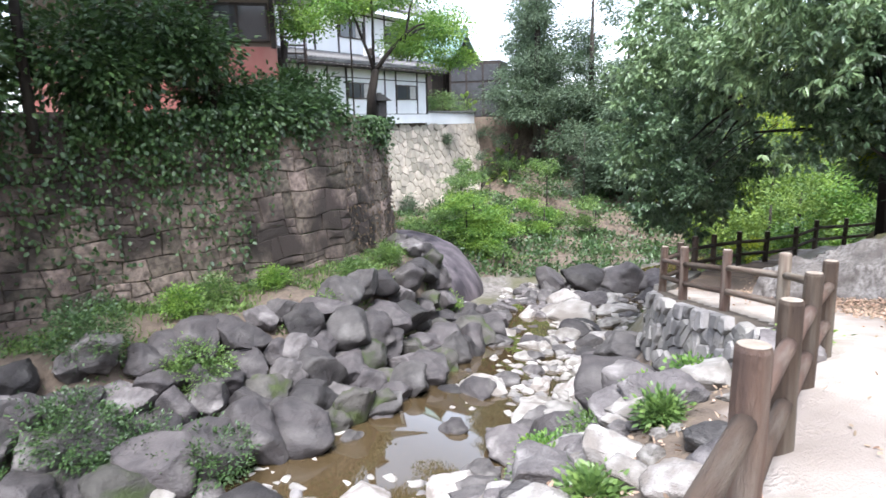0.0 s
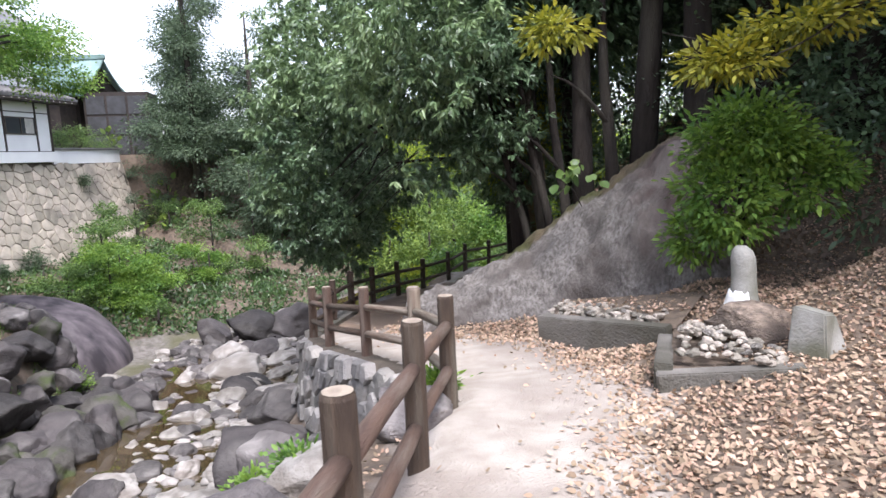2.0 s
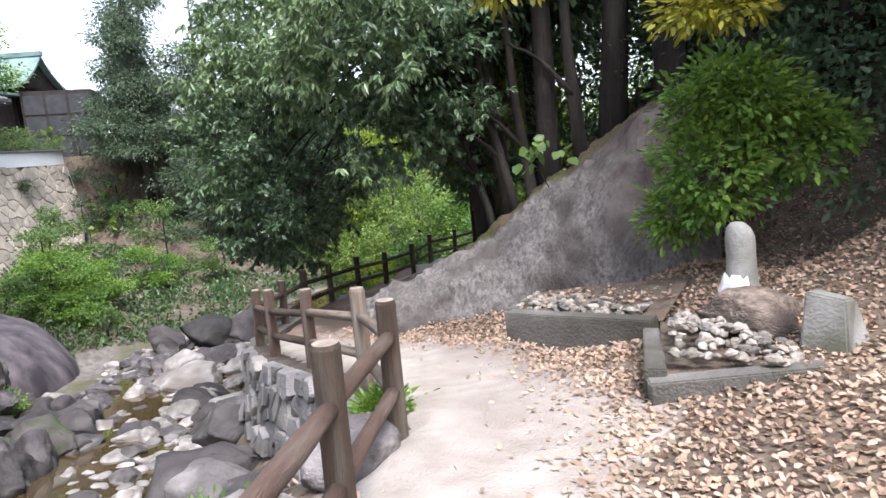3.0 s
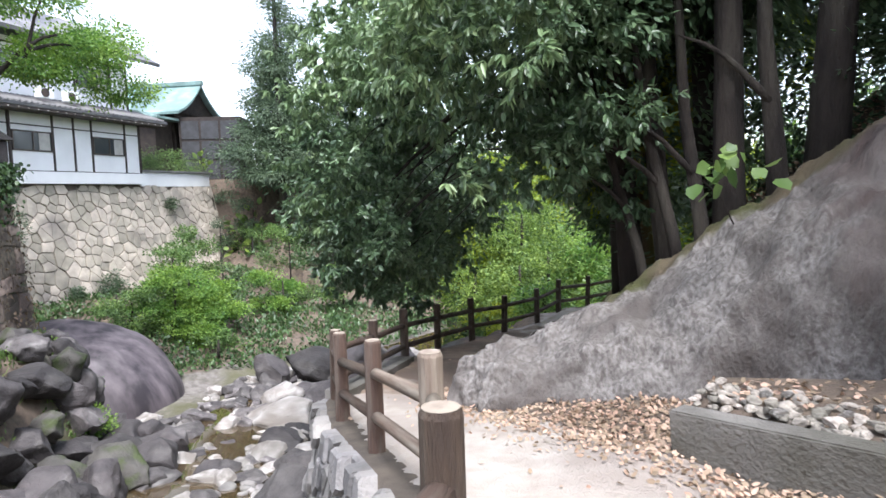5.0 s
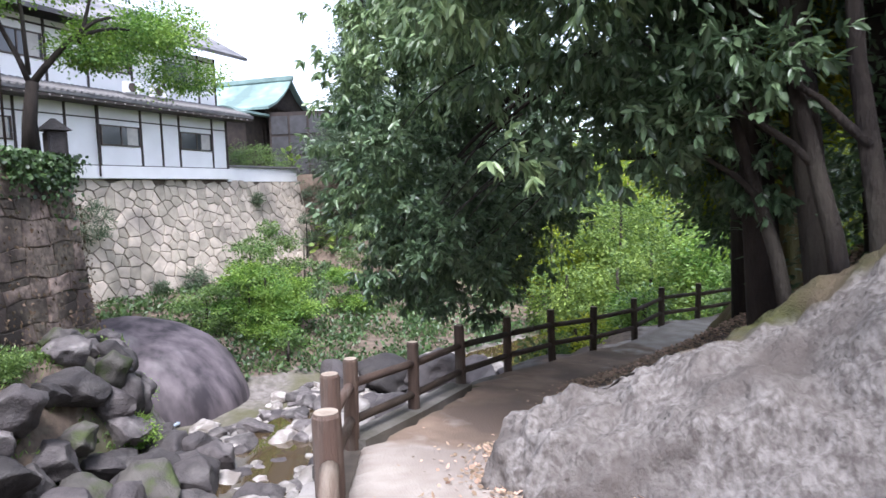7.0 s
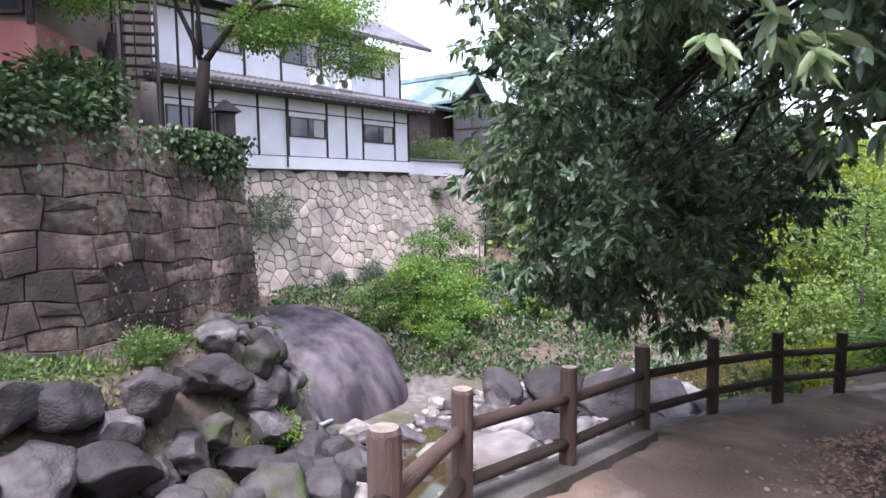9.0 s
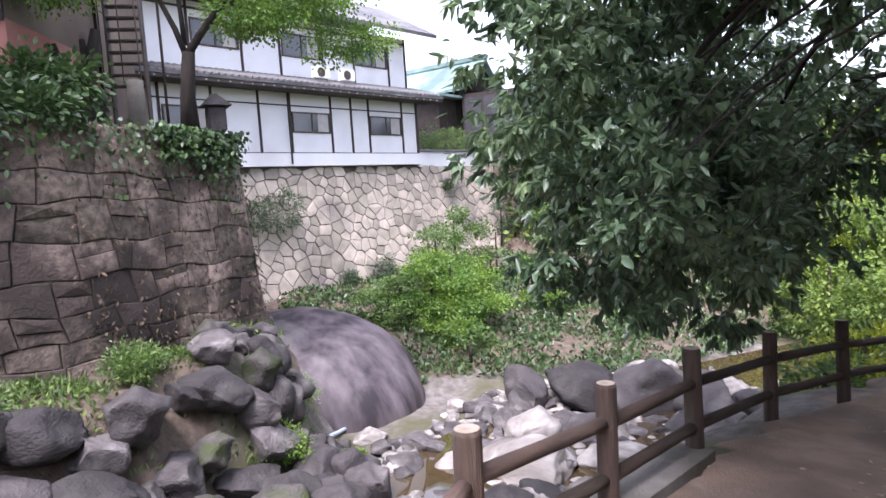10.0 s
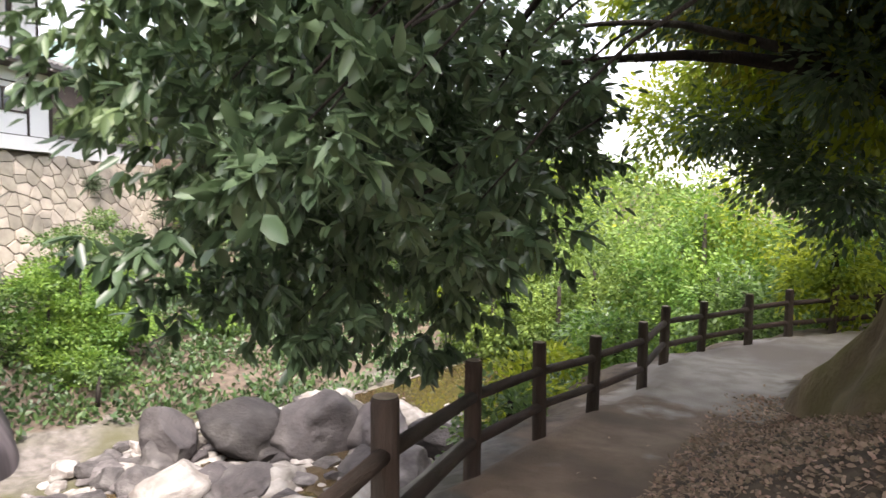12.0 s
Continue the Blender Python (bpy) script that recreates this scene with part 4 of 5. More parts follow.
bmesh.ops.bevel(blk, geom=blk.edges[:], offset=0.015, segments=2, affect="EDGES")
bl = finish("stone_block", blk, M_STATUE)
bl.matrix_world = pose(2.58, 2.72, 0.12, 0, 0, -25)
tagged(bl, "rough upright cut stone standing in dry leaves", "stone")

# ---- buildings above the old wall ----
RH = pose(-18.2, 3.2, 2.5, 0, 0, 64)
old_house = empty("old_house", RH, "old house with faded red and brown plaster under a low eave", "house")
part("lower_wall", box(-6.5, 0.8, 0, 4, 0, 2.25), M_PINK, old_house, "faded red plaster")
part("upper_wall", box(-6.5, 0.8, 0.02, 4, 2.25, 4.6), M_TAN, old_house, "brown plaster")
for x in (-6.4, -3.6, -1.5, 0.72):
    part("timber_post", box(x - 0.07, x + 0.07, -0.05, 0.05, 2.2, 4.6), M_TIMBER, old_house)
fr = bmesh.new()
for q in ((-1.3, 0.6, 2.4, 2.48), (-1.3, 0.6, 3.5, 3.58), (-1.3, -1.22, 2.4, 3.58), (0.52, 0.6, 2.4, 3.58), (-0.39, -0.31, 2.4, 3.58)):
    bx(fr, q[0], q[1], -0.07, 0.03, q[2], q[3])
w = part("window", fr, M_TIMBER, old_house, "dark framed window")
part("pane", box(-1.22, 0.52, -0.03, -0.01, 2.48, 3.5), M_GLASS, w)
ro = bmesh.new()
prof = ((-1.2, 4.3), (2.0, 5.7), (5, 4.4), (5, 4.55), (2.0, 5.9), (-1.25, 4.47))
v0 = [ro.verts.new((-7.2, p[0], p[1])) for p in prof]
v1 = [ro.verts.new((1.4, p[0], p[1])) for p in prof]
for k in range(6):
    ro.faces.new((v0[k], v0[(k + 1) % 6], v1[(k + 1) % 6], v1[k]))
ro.faces.new(v0[::-1])
ro.faces.new(v1)
part("roof", ro, M_TILE, old_house, "low dark tiled eave")

TB = pose(-22.6, 5.2, 2.5, 0, 0, 70)
tower = empty("brown_building", TB, "brown plastered building with a small vent window", "building")
part("wall", box(-6, 0.6, 0, 5, 0, 7.5), M_TAN, tower)
part("vent", box(-0.55, -0.05, -0.06, 0.02, 2.9, 3.4, 0.01), M_TIMBER, tower, "small dark louvred vent")
part("corner_pipe", box(0.5, 0.68, -0.1, 0.08, 0, 7.5), M_STEEL, tower)
stair = empty("steel_stair", pose(-21.6, 6.4, 2.5, 0, 0, 70), "rusty steel outside stair with open treads", "stair")
for k in range(15):
    part("tread", box(-0.42, 0.42, -0.13, 0.13, 1.6 + k * 0.3, 1.64 + k * 0.3), M_STEEL, stair)
for x in (-0.46, 0.42):
    part("stringer", box(x, x + 0.05, -0.16, 0.16, 0.6, 6.4), M_STEEL, stair)
for x in (-0.46, 0.0, 0.42):
    part("baluster", box(x, x + 0.03, -0.62, -0.59, 1.6, 6.4), M_STEEL, stair)
bm = bmesh.new()
tube(bm, [(0, 0, -0.2), (0, 0, 0.7), (0.02, 0, 1.5)], [0.24, 0.21, 0.19], 12, 0.03)
pl = finish("stone_pillar", bm, M_CONC, smooth=True)
pl.matrix_world = pose(-20.0, 6.35, 2.5)
tagged(pl, "rough grey stone pillar on the wall top", "pillar")
for x, y, h, tilt in ((-20.9, 5.6, 2.6, 8), (-20.5, 5.1, 2.9, -10), (-19.6, 5.2, 2.2, 16)):
    bm = bmesh.new()
    tube(bm, [(0, 0, -0.3), (0.05, 0, h * 0.5), (0, 0.05, h)], [0.26, 0.2, 0.12], 9, 0.12)
    ob = finish("dead_trunk", bm, M_BARK, smooth=True)
    ob.matrix_world = pose(x, y, 2.5, tilt, tilt / 2, 0)
    tagged(ob, "dark sawn dead trunk beside the stair", "trunk")
bm = bmesh.new()
tube(bm, [(0, 0, -0.3), (0, 0, 6)], [0.03, 0.03], 8)
po = finish("pole", bm, M_STEEL, smooth=True)
po.matrix_world = pose(-17.9, 6.75, 2.5)
tagged(po, "thin dark metal pole behind the maple", "pole")
lan = empty("stone_lantern", pose(-17.75, 7.75, 2.62), "small dark stone lantern with a peaked roof", "lantern")
part("body", box(-0.2, 0.2, -0.2, 0.2, -0.15, 0.42, 0.03), M_ROCKD, lan)
bm = bmesh.new()
bmesh.ops.create_cone(bm, cap_ends=True, segments=4, radius1=0.46, radius2=0.06, depth=0.3, matrix=Matrix.Translation((0, 0, 0.58)) @ pose(0, 0, 0, 0, 0, 45))
part("roof", bm, M_ROCKD, lan)

# ---- temple beyond the house ----
TP = pose(-36.5, 28.27, 0, 0, 0, 22)
temple = empty("temple_hall", TP, "hall with a green copper gable roof and dark lattice walls", "building")
part("wall", box(-9, -0.35, -2.1, 2.1, 2.5, 7.3), M_TIMBER, temple, "dark timber")


def swept_roof(name, slope, x0, x1, thick, parent, material, label=""):
    """A roof of two hollow-curved slopes along local x; slope lists (half width, height) from ridge to eave."""
    top = [(-y, z) for y, z in slope[::-1]] + slope[1:]
    prof = top + [(y, z - thick) for y, z in top[::-1]]
    bm = bmesh.new()
    v0 = [bm.verts.new((x0, y, z)) for y, z in prof]
    v1 = [bm.verts.new((x1, y, z)) for y, z in prof]
    n = len(prof)
    for k in range(n):
        bm.faces.new((v0[k], v0[(k + 1) % n], v1[(k + 1) % n], v1[k]))
    for v, o in ((v0, 1), (v1, -1)):
        for k in range(len(top) - 1):
            bm.faces.new((v[k], v[k + 1], v[n - 2 - k], v[n - 1 - k]))
    return part(name, bm, material, parent, label)


hall_slope = [(0.0, 9.05), (0.5, 8.5), (1.1, 7.95), (1.9, 7.4), (2.9, 6.95)]
roof = swept_roof("roof", hall_slope, -9.5, 0.45, 0.16, temple, M_COPPER, "green copper roof")
part("ridge", box(-9.5, 0.55, -0.16, 0.16, 8.98, 9.3, 0.04), M_COPPER, roof)
bm = bmesh.new()
tri = [bm.verts.new((0.1, y, z)) for y, z in ((-2.3, 6.95), (2.3, 6.95), (1.0, 7.75), (0.0, 8.75), (-1.0, 7.75))]
bm.faces.new(tri)
bmesh.ops.solidify(bm, geom=bm.faces[:], thickness=0.2)
part("gable", bm, M_TIMBER, temple, "dark timber gable")
porch = empty("temple_porch", TP @ pose(-1.7, -2.6, 0, 0, 0, 90), "small porch with a curved green copper roof", "porch")
swept_roof("roof", [(0.0, 6.95), (0.6, 6.85), (1.1, 6.55), (1.5, 6.45), (1.9, 6.5)], -2.2, 0.4, 0.14, porch, M_COPPER, "green copper roof")
part("wall", box(-1.6, 0.2, -1.3, 1.3, 2.5, 6.4), M_TIMBER, porch)
LT = pose(-35.2, 26.2, 0, 0, 0, 35)
lattice = empty("dark_shed", LT, "dark timber shed with a grid of battens", "shed")
part("wall", box(-0.3, 3.6, 0, 3, 2.4, 6.6), M_TIMBER, lattice)
M_BATTEN = mat("grey_panel", (0.075, 0.075, 0.08), (0.05, 0.05, 0.052), 2, 0.9, 0.2)
for i in range(3):
    for j in range(3):
        part("panel", box(-0.15 + i * 1.25, 0.95 + i * 1.25, -0.04, 0.02, 2.6 + j * 1.3, 3.75 + j * 1.3), M_BATTEN, lattice)
pos, way, _ = clumped([(-33.2, 23.3, 3.6, 1.3, 1.5, 0.8), (-33.6, 25.2, 3.3, 1.0, 1.2, 0.7), (-32.6, 21.5, 3.3, 0.9, 0.9, 0.6)], 190, 30, 0.15, 0.3)
tagged(leaves("clipped_pine", pos, way, 0.11, 0.04, M_L_LITE), "rounded garden pine behind the white wall", "bush")
FH = pose(-27.5, 33.5, -0.8, 0, 0, 60)
fhouse = empty("far_house", FH, "distant white walled house with a grey roof", "house")
part("wall", box(0, 5, 0, 4, 0, 3.2), M_PLASTER, fhouse)
part("roof", box(-0.4, 5.4, -0.6, 4.4, 3.2, 3.45, 0.05), M_TILE, fhouse)
part("band", box(0.2, 4.8, -0.03, 0.02, 0.3, 1.2), M_TIMBER, fhouse)

# broad trunk at the bend of the path
bm = bmesh.new()
z0 = gz(-2.9, 14.0)
rings = []
for z in [-0.5 + 2.5 * (k / 22) ** 1.1 for k in range(23)] + [2.8, 4.0, 5.5, 7.5]:
    r = float(np.interp(z, [-0.5, -0.1, 0.15, 0.5, 1.0, 2.0, 4.0, 7.5], [1.15, 1.0, 0.78, 0.58, 0.46, 0.40, 0.34, 0.2]))
    ring = []
    for t in [2 * math.pi * k / 48 for k in range(48)]:
        d = Vector((math.cos(t), math.sin(t), 0))
        q = r * (1 + 0.16 * math.sin(5 * t) * math.exp(-max(z, 0))) + 0.14 * noise.fractal(d * 1.6 + Vector((0, 0, z * 1.3)), 1.0, 2.0, 4) * min(1, r)
        ring.append(bm.verts.new((-3.0 + 0.03 * z + q * d.x, 14.1 + q * d.y, z0 + z)))
    rings.append(ring)
for r0, r1 in zip(rings, rings[1:]):
    for k in range(48):
        bm.faces.new((r0[k], r0[(k + 1) % 48], r1[(k + 1) % 48], r1[k]))
bend = empty("bend_tree", pose(0, 0, 0), "broad old tree with flaring mossy roots at the bend", "tree")
M_BARKL = mat("mossy_bark", (0.25, 0.185, 0.115), (0.13, 0.095, 0.06), 2.5, 0.95, 1.0, (0.15, 0.135, 0.045), 0.8, 16, stretch=(1.5, 1.5, 0.5))
part("trunk", bm, M_BARKL, bend, smooth=True)
for a, c, r0 in (((-3.0, 14.0, 1.3), (-6.3, 12.4, 1.75), 0.11), ((-4.2, 13.4, 1.75), (-7.2, 13.6, 2.4), 0.06), ((-3.0, 14.0, 2.6), (-4.6, 11.6, 3.2), 0.09)):
    bm = bmesh.new()
    aa, cc = Vector(a), Vector(c)
    pts = [aa.lerp(cc, k / 7) + Vector((random.uniform(-0.06, 0.06), random.uniform(-0.06, 0.06), 0.25 * math.sin(math.pi * k / 7))) for k in range(8)]
    tube(bm, pts, [r0 * (1 - 0.75 * k / 7) for k in range(8)], 8, 0.06)
    part("limb", bm, M_BARK, bend, smooth=True)
pos, way, _ = clumped([(-3.0, 13.2, 3.0, 1.6, 1.6, 1.0), (-3.6, 15.6, 3.4, 1.8, 1.8, 1.1), (-4.4, 14.6, 2.5, 1.2, 1.4, 0.6), (-2.2, 11.8, 3.0, 1.2, 1.2, 0.8)], 330, 34, 0.2, 0.1)
leaves("crown", pos, way + np.array([0, 0, -0.5]), 0.13, 0.06, M_L_YELLOW, bend)
# inner crown takes the darker leaf colour for its shade
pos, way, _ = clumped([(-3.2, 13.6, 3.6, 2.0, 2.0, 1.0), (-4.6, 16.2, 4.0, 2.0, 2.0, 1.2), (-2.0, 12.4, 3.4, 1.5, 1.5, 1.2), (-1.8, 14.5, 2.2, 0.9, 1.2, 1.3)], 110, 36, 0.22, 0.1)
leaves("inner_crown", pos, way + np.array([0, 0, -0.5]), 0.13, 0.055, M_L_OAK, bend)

# ---- trees ----


def tree(name, label, trunk_pts, trunk_r, limbs, blobs, clumps, per, spread, ln, wd, leaf_material, droop=0.5, shell=0.45, category="tree", fold=0.25, curl=0.06, bark=M_BARK):
    ob = empty(name, pose(0, 0, 0), label, category)
    bm = bmesh.new()
    tube(bm, trunk_pts, trunk_r, 10, 0.06)
    for pts, radii in limbs:
        tube(bm, pts, radii, 7, 0.05)
    part("trunk", bm, bark, ob, "dark bark", smooth=True)
    pos, way, tuft = clumped(blobs, clumps, per, spread, shell)
    way = way + np.array([0, 0, -droop])
    cr = leaves("crown", pos, way, ln, wd, leaf_material, ob, fold, curl)
    return ob, tuft


def limb(a, c, r0, r1, sag=0.3, n=6):
    a, c = Vector(a), Vector(c)
    pts = []
    for k in range(n + 1):
        t = k / n
        p = a.lerp(c, t)
        p.z += sag * math.sin(math.pi * t)
        p += Vector((random.uniform(-1, 1), random.uniform(-1, 1), random.uniform(-1, 1))) * 0.07 * (c - a).length / n
        pts.append(p)
    return pts, [r0 + (r1 - r0) * k / n for k in range(n + 1)]


def shoots(blobs, clumps, twigs, per, spread, ln, droop=0.6, shell=0.3):
    """Places and directions for whorls of leaves at twig ends, the twigs gathered in boughs with gaps between."""
    c, d, _ = clumped(blobs, clumps, twigs, spread, shell)
    d = d / (np.linalg.norm(d, axis=1)[:, None] + 1e-9)
    idx = np.repeat(np.arange(len(c)), per)
    turn = rng.normal(size=(len(idx), 3))
    turn /= np.linalg.norm(turn, axis=1)[:, None]
    way = 0.55 * d[idx] + 0.85 * turn + np.array([0, 0, -droop])
    return c[idx] - d[idx] * rng.uniform(0, 0.9, (len(idx), 1)) * ln, way


random.seed(21)
# evergreen oak leaning over path and stream
OAK = [(-7.3, 9.8, 1.3, 1.3, 1.6, 2.1), (-7.9, 12.0, 2.4, 1.4, 1.7, 2.2), (-5.4, 10.6, 3.6, 2.0, 1.8, 1.6), (-2.9, 7.7, 3.4, 1.6, 1.6, 1.3), (-8.4, 13.8, 3.2, 1.8, 2.0, 3.0), (-4.0, 11.8, 4.4, 1.3, 1.2, 0.9), (-1.6, 9.2, 5.2, 1.5, 1.4, 1.1), (-7.3, 11.2, -0.1, 0.9, 1.2, 1.1), (-6.9, 12.9, 0.9, 1.0, 1.1, 1.1)]
root = (-2.0, 9.9, gz(-2.0, 9.9) - 0.3)
limbs = [limb((-2.15, 9.7, 2.6), (-7.0, 10.6, 2.2), 0.12, 0.03, 0.7), limb((-2.2, 9.6, 2.0), (-6.6, 13.2, 3.2), 0.11, 0.03, 0.5), limb((-2.3, 9.5, 3.2), (-4.6, 11.6, 5.0), 0.10, 0.03), limb((-2.2, 9.4, 3.4), (-2.6, 7.4, 3.6), 0.08, 0.02), limb((-5.0, 10.3, 2.9), (-7.4, 9.2, 0.6), 0.05, 0.012, 0.3), limb((-5.4, 11.6, 3.0), (-7.8, 12.2, 0.2), 0.05, 0.012, 0.4), limb((-5.2, 10.4, 2.8), (-6.2, 8.6, 0.8), 0.035, 0.008, 0.3)]
oak, _ = tree("oak_tree", "evergreen tree with long drooping glossy leaves over the path", [root, (-2.1, 9.7, 1.0), (-2.2, 9.5, 3.0), (-1.9, 9.3, 6.0)], [0.24, 0.19, 0.15, 0.06], limbs, OAK, 250, 30, 0.3, 0.14, 0.056, M_L_OAK, 0.55, 0.0)
pos, way = shoots(OAK, 430, 10, 9, 0.17, 0.16, 0.7, 0.55)
leaves("outer_crown", pos, way, 0.16, 0.06, M_L_OAK, oak, 0.3, 0.05)
# boughs that hang over the fence and the path
HANGING = [(-5.6, 8.15, 0.65, 0.42, 0.36, 0.3), (-5.35, 8.3, 0.75, 0.35, 0.3, 0.28), (-5.9, 8.1, 0.4, 0.32, 0.3, 0.28), (-5.8, 8.5, 1.0, 0.5, 0.45, 0.4), (-6.5, 8.5, 0.9, 0.4, 0.4, 0.4), (-6.1, 8.9, 1.3, 0.5, 0.5, 0.4), (-5.5, 9.3, 0.9, 0.5, 0.5, 0.4), (-7.2, 8.9, 0.0, 0.6, 0.6, 0.5), (-6.95, 9.4, -0.45, 0.5, 0.5, 0.35), (-6.7, 10.1, 0.1, 0.9, 0.9, 0.7), (-6.6, 11.3, 0.1, 0.9, 0.9, 0.8), (-6.4, 11.4, 0.9, 0.9, 0.9, 0.8), (-5.4, 9.0, 0.35, 0.45, 0.4, 0.4), (-6.4, 8.2, 2.0, 0.7, 0.6, 0.5)]
pos, way = shoots(HANGING, 125, 7, 9, 0.12, 0.13, 0.3, 0.3)
leaves("hanging_foliage", pos, way, 0.12, 0.05, M_L_OAK, oak, 0.25, 0.05)
for x, y, z, rx, ry, rz in HANGING:
    part("twig", tube(bmesh.new(), *limb((x + 0.7, y + 1.1, z + 1.1), (x, y, z), 0.016, 0.004, 0.12), 5, 0.05), M_BARK, oak, smooth=True)
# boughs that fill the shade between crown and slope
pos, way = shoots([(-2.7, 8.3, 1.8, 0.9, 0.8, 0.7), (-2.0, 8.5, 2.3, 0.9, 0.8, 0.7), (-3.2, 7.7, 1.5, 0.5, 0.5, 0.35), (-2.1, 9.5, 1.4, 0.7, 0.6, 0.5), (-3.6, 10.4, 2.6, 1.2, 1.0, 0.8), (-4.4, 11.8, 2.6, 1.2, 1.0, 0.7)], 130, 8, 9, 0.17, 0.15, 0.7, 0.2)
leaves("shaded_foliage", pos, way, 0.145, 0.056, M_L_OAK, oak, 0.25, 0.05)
# outer sprays of the crown, sunlight put in as a paler leaf colour
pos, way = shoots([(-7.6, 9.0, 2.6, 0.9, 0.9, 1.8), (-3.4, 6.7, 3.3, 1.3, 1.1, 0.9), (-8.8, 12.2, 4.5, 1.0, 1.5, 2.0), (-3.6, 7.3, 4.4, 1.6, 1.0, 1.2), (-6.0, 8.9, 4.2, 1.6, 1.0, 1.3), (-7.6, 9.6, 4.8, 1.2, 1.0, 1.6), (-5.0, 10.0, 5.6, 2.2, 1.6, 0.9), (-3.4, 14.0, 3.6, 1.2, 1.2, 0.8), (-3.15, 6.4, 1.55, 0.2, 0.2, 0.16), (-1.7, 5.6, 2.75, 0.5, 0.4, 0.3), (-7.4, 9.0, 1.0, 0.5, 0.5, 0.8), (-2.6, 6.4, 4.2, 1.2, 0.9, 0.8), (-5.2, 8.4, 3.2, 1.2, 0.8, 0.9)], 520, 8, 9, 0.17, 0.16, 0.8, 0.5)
leaves("sunny_foliage", pos, way, 0.155, 0.052, M_L_OAK_LIT, oak, 0.3, 0.05)["label"] = "drooping sprays coloured paler for the sunlight on them"
# crown over the bend of the path, sunlight put into its yellow leaf colour
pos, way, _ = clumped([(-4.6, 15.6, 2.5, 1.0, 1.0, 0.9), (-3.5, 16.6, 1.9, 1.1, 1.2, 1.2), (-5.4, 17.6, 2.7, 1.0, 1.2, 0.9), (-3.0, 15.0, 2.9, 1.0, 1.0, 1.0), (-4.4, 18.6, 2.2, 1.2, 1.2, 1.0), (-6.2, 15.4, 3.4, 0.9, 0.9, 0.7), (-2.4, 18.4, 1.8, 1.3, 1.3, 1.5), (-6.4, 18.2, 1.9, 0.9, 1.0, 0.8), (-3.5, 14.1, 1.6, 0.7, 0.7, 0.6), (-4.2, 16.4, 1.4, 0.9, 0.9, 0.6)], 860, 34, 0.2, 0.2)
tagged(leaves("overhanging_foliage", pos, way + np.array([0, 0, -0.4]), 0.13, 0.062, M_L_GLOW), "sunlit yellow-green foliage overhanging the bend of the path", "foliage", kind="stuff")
# foliage shaded by the limb, the shade given by a darker leaf colour
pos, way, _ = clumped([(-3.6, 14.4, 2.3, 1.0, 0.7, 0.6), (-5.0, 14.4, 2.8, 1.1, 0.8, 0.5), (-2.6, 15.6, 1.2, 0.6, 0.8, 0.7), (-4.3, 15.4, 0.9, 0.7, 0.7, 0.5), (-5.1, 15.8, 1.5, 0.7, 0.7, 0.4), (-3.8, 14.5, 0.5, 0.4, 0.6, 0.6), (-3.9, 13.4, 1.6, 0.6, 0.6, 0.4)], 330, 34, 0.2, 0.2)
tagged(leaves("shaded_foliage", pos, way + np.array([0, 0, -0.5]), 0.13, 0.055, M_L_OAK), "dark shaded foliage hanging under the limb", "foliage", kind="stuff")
# dark trunks on the slope
for x, y, lean, r, h in ((-1.3, 9.4, 0.25, 0.15, 8), (-0.5, 8.95, 0.05, 0.19, 9), (0.5, 9.2, -0.1, 0.22, 9), (1.6, 9.0, 0.1, 0.25, 8), (2.6, 9.6, 0.0, 0.22, 9), (-1.0, 11.0, 0.15, 0.2, 8), (4.0, 9.0, 0, 0.3, 9), (-3.0, 12.8, 0.1, 0.2, 7)):
    z = gz(x, y)
    blobs = [(x + random.uniform(-1, 1), y + random.uniform(0, 1.5), z + h * random.uniform(0.62, 1.0), random.uniform(1.4, 2.2), random.uniform(1.4, 2.2), random.uniform(1.0, 1.7)) for _ in range(5)]
    tree("hillside_tree", "dark-trunked evergreen on the shady slope", [(x, y, z - 0.4), (x - lean, y, z + 1.6), (x - lean * 2, y + 0.1, z + 4), (x - lean * 2, y, z + h)], [r * 1.25, r, r * 0.85, r * 0.3], [], blobs, 220, 30, 0.34, 0.2, 0.075, M_L_OAK, 0.5, 0.3)

for x, y, lean, r, h in ((-1.0, 8.8, 0.75, 0.085, 5), (-0.75, 8.85, 0.45, 0.10, 6), (-1.5, 9.1, 0.9, 0.07, 4.5), (0.1, 8.8, 0.3, 0.12, 6.5), (-2.3, 11.6, 0.5, 0.08, 5)):
    z = gz(x, y)
    tree("young_tree", "slender leaning dark stem on the shady slope", [(x, y, z - 0.4), (x - lean * 0.3, y, z + 1.0), (x - lean * 0.8, y + 0.1, z + 2.4), (x - lean * 1.3, y, z + h)], [r * 1.3, r, r * 0.8, r * 0.3], [limb((x - lean * 0.5, y, z + 1.6), (x - lean - 1.0, y - 0.1, z + 2.6), r * 0.5, 0.01, 0.15)], [(x - lean * 1.3, y, z + h, 1.2, 1.0, 0.8), (x - lean - 0.8, y + 0.2, z + h * 0.75, 0.8, 0.7, 0.5)], 90, 28, 0.24, 0.16, 0.06, M_L_OAK, 0.5, 0.2)
# leaves behind the trunks, backlight put into the yellow leaf colour
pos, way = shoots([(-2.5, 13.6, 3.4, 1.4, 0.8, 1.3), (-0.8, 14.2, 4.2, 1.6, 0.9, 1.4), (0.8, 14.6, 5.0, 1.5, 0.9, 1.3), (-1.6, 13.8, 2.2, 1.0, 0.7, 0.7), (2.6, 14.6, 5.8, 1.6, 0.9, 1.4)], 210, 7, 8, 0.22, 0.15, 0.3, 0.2)
